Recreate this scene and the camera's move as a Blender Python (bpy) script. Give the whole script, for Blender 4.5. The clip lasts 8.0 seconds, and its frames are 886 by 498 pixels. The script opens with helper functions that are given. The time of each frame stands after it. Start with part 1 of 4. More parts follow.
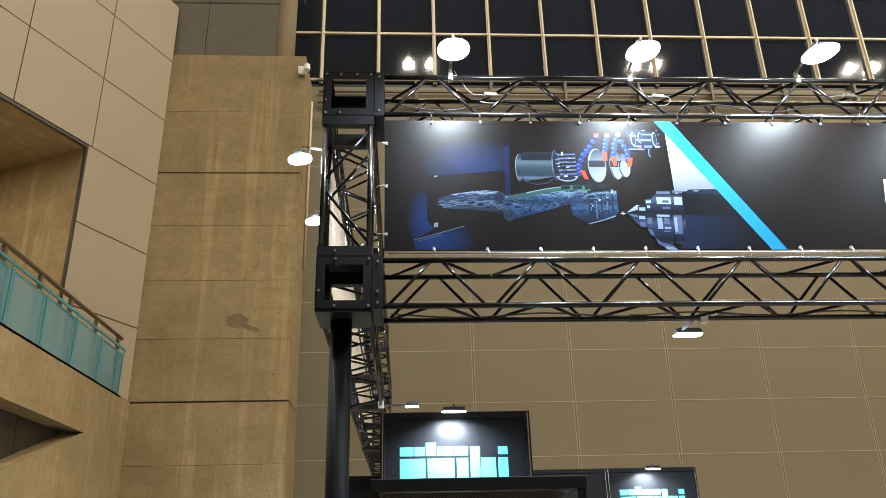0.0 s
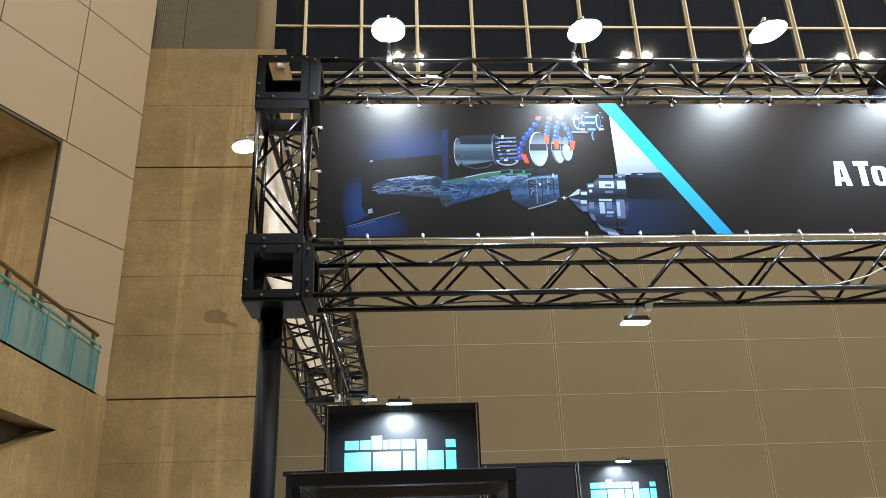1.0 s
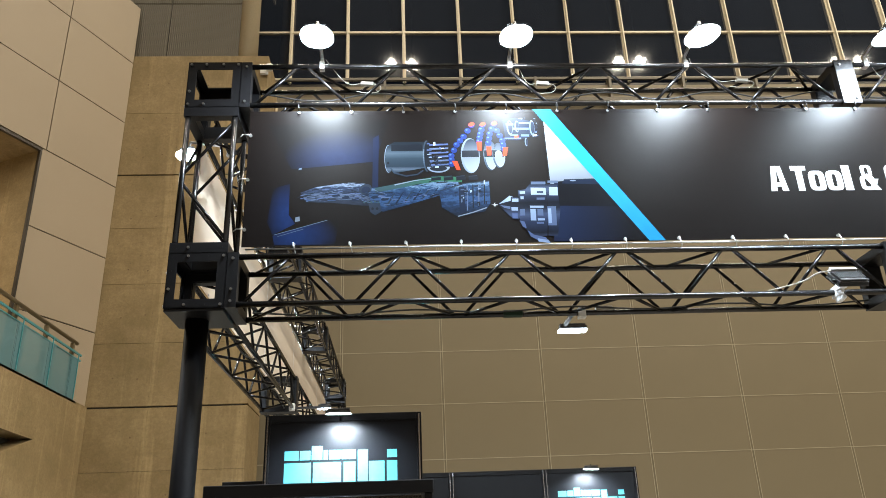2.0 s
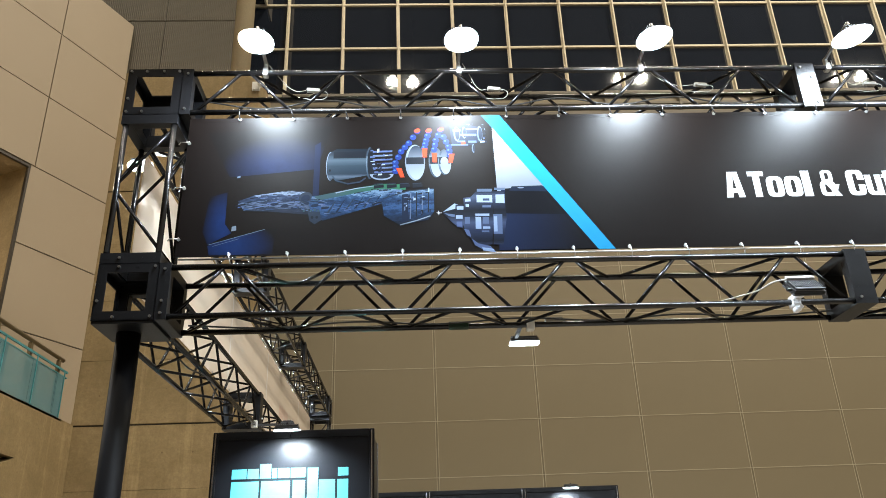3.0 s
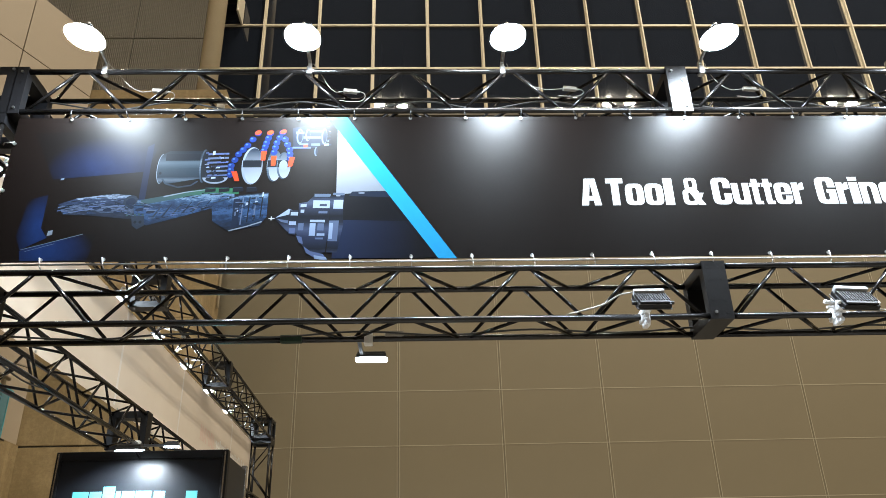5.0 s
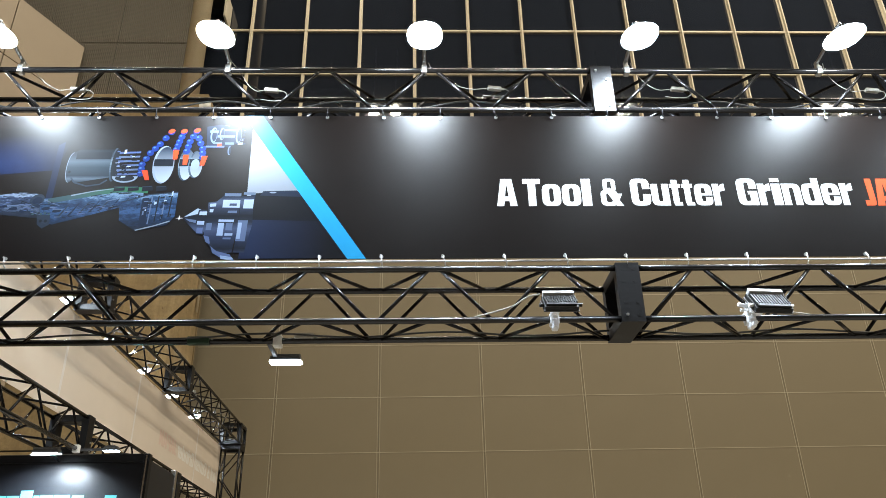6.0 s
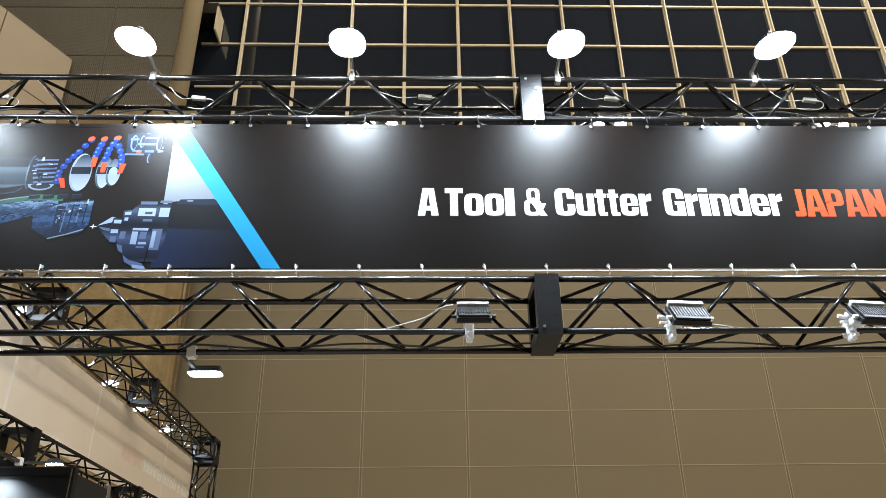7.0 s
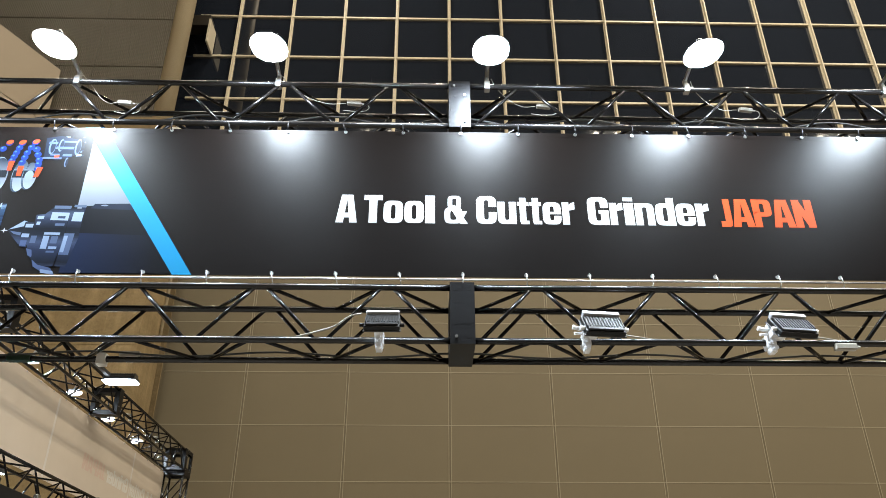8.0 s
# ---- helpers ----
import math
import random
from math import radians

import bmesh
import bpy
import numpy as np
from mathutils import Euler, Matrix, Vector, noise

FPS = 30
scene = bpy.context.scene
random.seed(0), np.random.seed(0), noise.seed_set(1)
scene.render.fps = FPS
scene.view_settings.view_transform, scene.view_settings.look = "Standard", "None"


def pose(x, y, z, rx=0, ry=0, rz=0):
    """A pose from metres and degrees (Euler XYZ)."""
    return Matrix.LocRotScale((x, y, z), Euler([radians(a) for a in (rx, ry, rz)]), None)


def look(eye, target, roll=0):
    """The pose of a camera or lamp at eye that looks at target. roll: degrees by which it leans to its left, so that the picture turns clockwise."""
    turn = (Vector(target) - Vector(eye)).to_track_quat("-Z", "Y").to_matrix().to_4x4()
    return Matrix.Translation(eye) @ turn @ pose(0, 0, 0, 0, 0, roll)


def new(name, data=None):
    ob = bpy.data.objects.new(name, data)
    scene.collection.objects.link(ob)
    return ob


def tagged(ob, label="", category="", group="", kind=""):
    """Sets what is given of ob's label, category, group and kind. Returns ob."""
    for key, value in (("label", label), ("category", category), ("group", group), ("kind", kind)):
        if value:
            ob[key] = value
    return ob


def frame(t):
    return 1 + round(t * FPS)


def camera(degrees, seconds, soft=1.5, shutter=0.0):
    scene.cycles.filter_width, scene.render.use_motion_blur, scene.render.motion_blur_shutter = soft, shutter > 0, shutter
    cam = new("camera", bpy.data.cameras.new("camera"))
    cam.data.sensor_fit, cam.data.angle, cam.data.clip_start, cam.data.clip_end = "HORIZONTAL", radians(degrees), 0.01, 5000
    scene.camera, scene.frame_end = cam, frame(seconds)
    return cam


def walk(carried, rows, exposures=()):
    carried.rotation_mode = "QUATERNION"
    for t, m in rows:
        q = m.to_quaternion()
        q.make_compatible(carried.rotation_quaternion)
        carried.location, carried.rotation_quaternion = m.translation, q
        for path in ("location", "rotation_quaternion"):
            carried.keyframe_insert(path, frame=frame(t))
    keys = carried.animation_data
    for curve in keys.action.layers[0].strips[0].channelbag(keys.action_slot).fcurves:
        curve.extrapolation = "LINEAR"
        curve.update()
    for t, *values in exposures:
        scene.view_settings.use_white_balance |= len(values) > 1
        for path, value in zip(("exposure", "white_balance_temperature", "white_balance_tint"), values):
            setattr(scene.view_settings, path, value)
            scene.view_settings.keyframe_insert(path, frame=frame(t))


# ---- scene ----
cam = camera(59.6, 8.0, soft=0.85)
PATH = [
    (0, (0.025, -0.194, 1.452), (0.134, 1.652, 2.214), -1.5),
    (0.5, (0.186, -0.129, 1.451), (0.293, 1.721, 2.204), -1.6),
    (1, (0.353, -0.079, 1.446), (0.467, 1.771, 2.198), -2.0),
    (1.5, (0.56, -0.09, 1.454), (0.674, 1.759, 2.209), -2.1),
    (3, (1.068, 0.066, 1.467), (1.152, 1.894, 2.274), -2.2),
    (3.5, (1.298, 0.101, 1.462), (1.376, 1.918, 2.295), -2.0),
    (4, (1.481, 0.157, 1.468), (1.556, 1.967, 2.317), -2.1),
    (4.5, (1.671, 0.24, 1.476), (1.744, 2.045, 2.334), -1.8),
    (6, (2.308, 0.347, 1.466), (2.372, 2.141, 2.347), -1.2),
    (6.5, (2.496, 0.391, 1.475), (2.553, 2.178, 2.37), -1.0),
    (7, (2.702, 0.406, 1.472), (2.754, 2.183, 2.386), -0.8),
    (7.5, (2.905, 0.431, 1.479), (2.952, 2.199, 2.414), -0.5),
    (8, (3.097, 0.469, 1.473), (3.137, 2.23, 2.421), -0.1),
]
walk(cam, [(t, look(eye, target, roll)) for t, eye, target, roll in PATH], [(0, 0.12), (1.5, 0.1), (3.5, 0.04), (5, -0.04), (8, -0.13)])

# ---- world and light levels ----
world = bpy.data.worlds.new("night")
world.use_nodes = True
world.node_tree.nodes["Background"].inputs[0].default_value = (0.01, 0.013, 0.02, 1)
world.node_tree.nodes["Background"].inputs[1].default_value = 0.3
scene.world = world
HALL_COLOUR = (1.0, 0.90, 0.73)
HALL_WATTS = 930.0
FLOOD_COLOUR = (0.76, 0.89, 1.0)
FLOOD_WATTS = 50.0
FLOOD_GLOW = 150.0
SIGN_WATTS = 34.0


def area_lamp(name, at, target, watts, colour, sx, sy, label, category="lamp light", spread=180):
    data = bpy.data.lights.new(name, "AREA")
    data.shape, data.size, data.size_y = "RECTANGLE", sx, sy
    data.energy, data.color, data.spread = watts, colour, radians(spread)
    ob = new(name, data)
    ob.matrix_world = look(at, target)
    return tagged(ob, label, category)


# ---- materials ----
def tree_of(name):
    m = bpy.data.materials.new(name)
    m.use_nodes = True
    nt = m.node_tree
    return m, nt, nt.nodes["Principled BSDF"]


def mix_colour(nt, fac, a, b, blend="MIX"):
    n = nt.nodes.new("ShaderNodeMix")
    n.data_type, n.blend_type = "RGBA", blend
    for sock, v in ((n.inputs[0], fac), (n.inputs[6], a), (n.inputs[7], b)):
        if hasattr(v, "links"):
            nt.links.new(v, sock)
        elif isinstance(v, (int, float)):
            sock.default_value = v
        else:
            sock.default_value = (*v, 1)
    return n.outputs[2]


def noise_tex(nt, scale, detail=4, coords="Object", stretch=(1, 1, 1), rough=0.6):
    c = nt.nodes.new("ShaderNodeTexCoord")
    mp = nt.nodes.new("ShaderNodeMapping")
    mp.inputs["Scale"].default_value = stretch
    n = nt.nodes.new("ShaderNodeTexNoise")
    n.inputs["Scale"].default_value, n.inputs["Detail"].default_value, n.inputs["Roughness"].default_value = scale, detail, rough
    nt.links.new(c.outputs[coords], mp.inputs[0])
    nt.links.new(mp.outputs[0], n.inputs["Vector"])
    return n.outputs["Fac"]


def ramp(nt, fac, lo, hi):
    n = nt.nodes.new("ShaderNodeMapRange")
    n.inputs["From Min"].default_value, n.inputs["From Max"].default_value = lo, hi
    nt.links.new(fac, n.inputs["Value"])
    return n.outputs["Result"]


def bump(nt, bsdf, height, strength, dist=0.01):
    b = nt.nodes.new("ShaderNodeBump")
    b.inputs["Strength"].default_value, b.inputs["Distance"].default_value = strength, dist
    nt.links.new(height, b.inputs["Height"])
    nt.links.new(b.outputs[0], bsdf.inputs["Normal"])


def surface(name, base, rough=0.6, metal=0.0, dark=0.75, big=1.5, fine=40.0, bumpy=0.15, vary=0.0, coat=0.0, spec=0.5, even=False):
    """A surface with soft blotches, fine grain and grain relief; vary: change from piece to piece."""
    m, nt, b = tree_of(name)
    blot = ramp(nt, noise_tex(nt, big), 0.3, 0.7)
    grain = noise_tex(nt, fine, 3)
    col = mix_colour(nt, blot, [c * dark for c in base], base)
    col = mix_colour(nt, 0.18, col, grain, "OVERLAY")
    if vary:
        info = nt.nodes.new("ShaderNodeObjectInfo")
        col = mix_colour(nt, ramp(nt, info.outputs["Random"], -1 / vary + 1, 1), [c * (1 - vary) for c in base], col, "MIX")
    nt.links.new(col, b.inputs["Base Color"])
    r = nt.nodes.new("ShaderNodeMapRange")
    r.inputs["To Min"].default_value, r.inputs["To Max"].default_value = rough * 0.85, min(1, rough * 1.15)
    nt.links.new(grain, r.inputs["Value"])
    b.inputs["Roughness"].default_value = rough
    if not even:
        nt.links.new(r.outputs[0], b.inputs["Roughness"])
    b.inputs["Metallic"].default_value = metal
    b.inputs["Coat Weight"].default_value = coat
    b.inputs["Specular IOR Level"].default_value = spec
    if bumpy:
        bump(nt, b, grain, bumpy, 0.003)
    return m


def glow(name, colour, strength):
    m, nt, b = tree_of(name)
    b.inputs["Base Color"].default_value = (0.8, 0.8, 0.8, 1)
    b.inputs["Emission Color"].default_value = (*colour, 1)
    b.inputs["Emission Strength"].default_value = strength
    return m


def concrete(name, base):
    """Fair-faced concrete: cloudy tone, darker blotches, pale runs, dark drips, grain and pinholes."""
    m, nt, b = tree_of(name)
    big = ramp(nt, noise_tex(nt, 0.8, 6, rough=0.62), 0.34, 0.66)
    mid = ramp(nt, noise_tex(nt, 4.5, 8, rough=0.72), 0.38, 0.66)
    run = ramp(nt, noise_tex(nt, 1.2, 4, stretch=(3.4, 3.4, 0.2)), 0.55, 0.72)
    drip = ramp(nt, noise_tex(nt, 2.6, 5, stretch=(3.0, 3.0, 0.3)), 0.52, 0.75)
    fine = noise_tex(nt, 26, 6, rough=0.75)
    board = ramp(nt, noise_tex(nt, 1.0, 5, stretch=(0.55, 0.55, 4.2), rough=0.6), 0.46, 0.7)
    pin = ramp(nt, noise_tex(nt, 22, 2), 0.28, 0.24)
    col = mix_colour(nt, big, [base[0] * 0.60, base[1] * 0.59, base[2] * 0.54], base)
    col = mix_colour(nt, ramp(nt, mid, 1.5, -0.9), col, (base[0] * 0.45, base[1] * 0.42, base[2] * 0.33))
    col = mix_colour(nt, ramp(nt, run, 0, 2.4), col, [min(1, c * 1.38) for c in base])
    col = mix_colour(nt, ramp(nt, drip, 0, 4.6), col, (base[0] * 0.5, base[1] * 0.48, base[2] * 0.38))
    col = mix_colour(nt, ramp(nt, board, 0, 1.8), col, (base[0] * 0.52, base[1] * 0.5, base[2] * 0.42))
    col = mix_colour(nt, ramp(nt, pin, 0, 1.5), col, (0.08, 0.065, 0.045))
    col = mix_colour(nt, 0.36, col, fine, "OVERLAY")
    nt.links.new(col, b.inputs["Base Color"])
    b.inputs["Roughness"].default_value = 0.78
    bump(nt, b, mix_colour(nt, 0.5, fine, mid), 0.5, 0.008)
    return m


M_CONCRETE = concrete("fair_faced_concrete", (0.405, 0.30, 0.158))
M_JOINT = surface("joint_shadow", (0.05, 0.045, 0.035), 0.9)
M_CLAD = surface("cladding_panel", (0.335, 0.268, 0.187), 0.55, dark=0.94, big=0.5, fine=90, bumpy=0.05, vary=0.05)
M_WALL = surface("wall_panel", (0.222, 0.184, 0.115), 0.6, dark=0.93, big=0.4, fine=120, bumpy=0.06, vary=0.06)
M_STRIP = surface("joint_strip", (0.45, 0.40, 0.29), 0.45, dark=0.9)
M_RIB = surface("ribbed_metal", (0.135, 0.115, 0.082), 0.5, dark=0.9)
M_PIPE = surface("painted_column", (0.50, 0.41, 0.265), 0.55, dark=0.9, big=0.8)
M_MULLION = surface("mullion_paint", (0.66, 0.58, 0.43), 0.4, dark=0.9)
M_BLACK = surface("black_powder_coat", (0.006, 0.006, 0.007), 0.42, dark=0.8, big=6, fine=260, bumpy=0.15, spec=0.22)
M_BLACKTUBE = surface("black_gloss_tube", (0.005, 0.0045, 0.0045), 0.18, dark=0.8, big=4, fine=60, bumpy=0.0, spec=0.2, even=True)
M_CHORD = surface("black_gloss_chord", (0.005, 0.0045, 0.0045), 0.24, dark=0.8, big=4, fine=60, bumpy=0.0, spec=0.5, even=True)
M_STEEL = surface("zinc_steel", (0.55, 0.55, 0.55), 0.32, 1.0, dark=0.8, big=20, fine=300)
M_ALU = surface("anodised_aluminium", (0.62, 0.63, 0.65), 0.25, 1.0, dark=0.85, big=8, fine=200)
M_LAMPBODY = surface("cast_lamp_housing", (0.05, 0.05, 0.052), 0.4, 0.3, dark=0.8, big=10)
M_LENS = glow("lit_flood_lens", FLOOD_COLOUR, FLOOD_GLOW)
M_LENS_SMALL = glow("lit_small_lens", FLOOD_COLOUR, 14)
M_HALLENS = glow("lit_hall_lens", (1, 0.9, 0.72), 14)
M_CEIL = surface("dark_ceiling", (0.05, 0.047, 0.042), 0.8)
M_FLOOR = surface("hall_floor", (0.30, 0.28, 0.25), 0.5, dark=0.8, big=0.7)
M_DARKPANEL = surface("dark_bronze_panel", (0.045, 0.037, 0.028), 0.38, 0.2, dark=0.8, big=1)
M_STAIN = surface("bare_patch", (0.20, 0.135, 0.068), 0.9, dark=0.7, big=6)


def glass(name, colour, rough=0.02, through_light=1.0):
    m, nt, b = tree_of(name)
    b.inputs["Base Color"].default_value = (*colour, 1)
    b.inputs["Roughness"].default_value = rough
    b.inputs["Transmission Weight"].default_value = through_light
    b.inputs["IOR"].default_value = 1.45
    return m


# ---- mesh helpers ----
def slab(bm, x0, x1, y0, y1, z0, z1, bevel=0.0):
    r = bmesh.ops.create_cube(bm, size=1, matrix=Matrix.LocRotScale(((x0 + x1) / 2, (y0 + y1) / 2, (z0 + z1) / 2), None, (x1 - x0, y1 - y0, z1 - z0)))
    if bevel:
        edges = list({e for v in r["verts"] for e in v.link_edges})
        bmesh.ops.bevel(bm, geom=edges, offset=bevel, segments=2, affect="EDGES", profile=0.5)
    return bm


def rod(bm, a, b, r, n=10, r2=None):
    a, b = Vector(a), Vector(b)
    d = b - a
    m = Matrix.Translation((a + b) / 2) @ d.to_track_quat("Z", "Y").to_matrix().to_4x4()
    bmesh.ops.create_cone(bm, cap_ends=True, segments=n, radius1=r, radius2=r if r2 is None else r2, depth=d.length, matrix=m)
    return bm


def box_mesh(x0, x1, y0, y1, z0, z1, bevel=0.0):
    return slab(bmesh.new(), x0, x1, y0, y1, z0, z1, bevel)


def rod_mesh(a, b, r, n=10, r2=None):
    return rod(bmesh.new(), a, b, r, n, r2)


def to_mesh(name, bm, material, smooth=False):
    me = bpy.data.meshes.new(name)
    bm.to_mesh(me)
    bm.free()
    me.materials.append(material)
    if smooth:
        for p in me.polygons:
            p.use_smooth = len(p.vertices) == 4
    return me


def part(name, bm, material, parent=None, label="", smooth=False, m=None):
    ob = new(name, bm if isinstance(bm, bpy.types.Mesh) else to_mesh(name, bm, material, smooth))
    ob.parent = parent
    if m is not None:
        ob.matrix_basis = m
    return tagged(ob, label)


def thing(name, label, category, group="", at=None, kind=""):
    ob = new(name)
    ob.empty_display_size = 0.1
    if at is not None:
        ob.matrix_basis = at
    return tagged(ob, label, category, group, kind)


def setting(name, bm, material, label, category):
    return tagged(part(name, bm, material), label, category, "", "structure")


# ---- the hall: floor, ceiling, closing walls ----
setting("floor", box_mesh(-30, 40, -30, 16, -0.2, 0), M_FLOOR, "grey exhibition hall floor", "floor")
setting("ceiling", box_mesh(-30, 40, -30, 16, 26, 26.3), M_CEIL, "dark high ceiling of the exhibition hall", "ceiling")
setting("wall_south", box_mesh(-30, 40, -30.3, -30, 0, 26), M_CLAD, "plain beige far wall of the hall", "wall")
setting("wall_east", box_mesh(40, 40.3, -30, 16, 0, 26), M_CLAD, "plain beige side wall of the hall", "wall")
setting("wall_west", box_mesh(-30.3, -30, -30, 16, 0, 26), M_CLAD, "plain beige side wall of the hall", "wall")

# ---- back wall of panels, with a glazed upper part ----
WALL_Y, SILL_Z, TOP_Z = 15.5, 12.3, 11.3
PW, PH = 2.055, 1.085
wall_north = setting("wall_north", box_mesh(-4.6, 40, WALL_Y + 0.012, WALL_Y + 0.4, 0, TOP_Z), M_WALL, "beige panelled back wall with pale joint strips", "wall")

# glazing
GLASS_Y, MX, MP, TZ, TP = 15.62, -1.876, 1.3725, 13.775, 1.368
M_NIGHTGLASS, nt_, b_ = tree_of("night_glass")
b_.inputs["Base Color"].default_value = (0.015, 0.019, 0.028, 1)
b_.inputs["Roughness"].default_value = 0.03
b_.inputs["IOR"].default_value = 2.0
window_1 = thing("window_1", "tall dark night glazing in a pale mullion grid", "window", kind="structure")
mull = to_mesh("mullion", slab(slab(bmesh.new(), -0.016, 0.016, -0.12, 0.05, SILL_Z, 26), -0.042, 0.042, -0.03, 0.0, SILL_Z, 26), M_MULLION)
for k in range(17):
    part("mullion", mull, None, window_1, m=pose(MX + MP * k, GLASS_Y, 0))
for k in range(-1, 9):
    part("transom", box_mesh(-2.9, MX + MP * 16, -0.045, 0.04, -0.025, 0.025), M_MULLION, window_1, m=pose(0, GLASS_Y, TZ + TP * k))
pane = to_mesh("pane", box_mesh(0.03, MP - 0.03, 0.0, 0.012, 0.026, TP - 0.026), M_NIGHTGLASS)
for k in range(-1, 16):
    for j in range(-1, 8):
        part("pane", pane, None, window_1, m=pose(MX + MP * k, GLASS_Y + 0.005, TZ + TP * j) @ pose(0, 0, 0, random.uniform(-0.15, 0.15), 0, random.uniform(-0.15, 0.15)))
trim = setting("trim", box_mesh(-2.9, 25, WALL_Y + 0.15, WALL_Y + 0.5, TOP_Z, SILL_Z), M_DARKPANEL, "dark recessed band with pale rails under the glazing", "window sill")
for z, h, y in ((12.31, 0.06, -0.05), (11.95, 0.05, -0.12), (11.62, 0.09, -0.2)):
    part("rail", box_mesh(-1.9, 25, WALL_Y + y, WALL_Y + y + 0.06, z - h / 2, z + h / 2), M_RIB, trim)
for k in range(14):
    part("rail_post", box_mesh(-0.03, 0.03, -0.14, 0.15, TOP_Z, SILL_Z), M_RIB, trim, m=pose(0.4 + 1.8 * k, WALL_Y, 0))

# ---- concrete pier ----
CY = 13.1
wall_pier = setting("wall_pier", box_mesh(-4.6, -1.965, CY + 0.03, 14.24, 0, 11.22), M_JOINT, "tall fair-faced concrete pier with form joints and stains", "wall")
lifts = ((0.0, 4.14), (4.165, 8.52), (8.545, 11.24))
for z0, z1 in lifts:
    rows = max(1, round((z1 - z0) / 1.15))
    for r in range(rows):
        a, b = z0 + (z1 - z0) * r / rows, z0 + (z1 - z0) * (r + 1) / rows
        for x0, x1 in ((-4.62, -3.552), (-3.55, -1.90)):
            part("concrete_lift", box_mesh(x0, x1, CY, CY + 0.06, a + 0.002, b - 0.002, 0.004), M_CONCRETE, wall_pier)
    part("concrete_return", box_mesh(-1.96, -1.90, CY + 0.064, 14.24, z0, z1, 0.004), M_CONCRETE, wall_pier)

# ribbed panels and round column above the pier
wall_ribbed = setting("wall_ribbed", box_mesh(-9, -2.5, CY + 0.12, CY + 0.3, 11.24, 26), M_JOINT, "ribbed metal wall panels above the concrete pier", "wall")
rib = bmesh.new()
slab(rib, 0.01, 1.46, 0.02, 0.05, 0.015, 1.34)
for k in range(36):
    slab(rib, 0.02 + k * 0.04, 0.04 + k * 0.04, 0, 0.02, 0.02, 1.335)
rib_me = to_mesh("ribbed_panel", rib, M_RIB)
for i in range(4):
    for j in range(9):
        part("ribbed_panel", rib_me, None, wall_ribbed, m=pose(-3.985 - 1.47 * (i - 0), CY + 0.07, 11.27 + 1.35 * j))
setting("column", rod_mesh((-2.37, CY + 0.2, 11.24), (-2.37, CY + 0.2, 26), 0.2, 40), M_PIPE, "round beige painted column above the concrete pier", "column").data.shade_smooth()

# ---- oblique clad wall with an opening ----
clad_base = pose(-4.575, 13.09, 0, 0, 0, 90 - 25.4)
wall_clad = setting("wall_clad", box_mesh(-1.45, 0, 0.03, 0.25, 0, 12.4), M_JOINT, "oblique wall of large beige cladding panels", "wall")
wall_clad.matrix_basis = clad_base
part("clad_back", box_mesh(-12, -1.452, 0.03, 0.25, 8.32, 12.4), M_JOINT, wall_clad)
clad_rows = (4.05, 5.45, 6.84, 8.265, 9.668, 11.05, 12.42)
for j in range(6):
    for k in range(7):
        s1, s0 = -1.57 * k, -1.57 * (k + 1)
        if k and j < 3:
            continue
        if k == 0 and j < 3:
            s0 = -1.65
        part("cladding_panel", box_mesh(s0 + 0.009, s1 - 0.009, 0, 0.028, clad_rows[j] + 0.009, clad_rows[j + 1] - 0.009, 0.004), M_CLAD, wall_clad)
part("opening_trim", box_mesh(-1.692, -1.652, -0.012, 0.04, 4.1, 8.195), M_DARKPANEL, wall_clad)
part("opening_trim", box_mesh(-12, -1.652, -0.012, 0.04, 8.197, 8.242), M_DARKPANEL, wall_clad)
part("recess_wall", box_mesh(-12, -0.3, 2.2, 2.4, 4.1, 9), M_CONCRETE, wall_clad)
part("recess_end", box_mesh(-1.675, -1.453, 0.042, 2.2, 4.1, 8.9), M_CONCRETE, wall_clad)
part("recess_soffit", box_mesh(-12, -1.677, 0.042, 2.2, 8.21, 8.318), M_CONCRETE, wall_clad)

# ---- balcony wall and glass rail ----
BX = -4.55
wall_balcony = bmesh.new()
slab(wall_balcony, BX - 0.5, BX, -14, CY - 0.003, 3.38, 4.17)
slab(wall_balcony, BX - 0.5, BX, 11.37, CY - 0.003, 0, 3.38)
wedge = [(11.37, 3.38), (11.37, 0), (2.0, 0), (2.0, 0.05)]
vs = [wall_balcony.verts.new((x, y, z)) for x in (BX - 0.5, BX) for y, z in wedge]
wall_balcony.faces.new(vs[0:4]), wall_balcony.faces.new(vs[4:8][::-1])
for k in range(4):
    wall_balcony.faces.new((vs[k], vs[(k + 1) % 4], vs[4 + (k + 1) % 4], vs[4 + k]))
bmesh.ops.recalc_face_normals(wall_balcony, faces=wall_balcony.faces)
balcony = setting("wall_balcony", wall_balcony, M_CONCRETE, "concrete balcony wall with a sloping dark recess below", "wall")
part("balcony_floor", box_mesh(-12, BX - 0.5, -14, CY + 1, 3.9, 4.15), M_CONCRETE, balcony)
for y0, y1 in ((9.985, 11.6), (8.3, 9.97), (6.6, 8.285), (-14, 6.585)):
    part("dark_panel", box_mesh(BX - 0.42, BX - 0.30, y0, y1, 0.02, 3.375), M_DARKPANEL, balcony)
# unseen lamp, added to brighten the recess behind the opening
recess_fill_lamp = thing("recess_fill_lamp", "unseen fill lamp added behind the opening", "ceiling lamp", at=clad_base @ pose(-4.6, 1.2, 8.215))
part("housing", box_mesh(-0.6, 0.6, -0.1, 0.1, -0.05, 0.0, 0.01), M_MULLION, recess_fill_lamp)
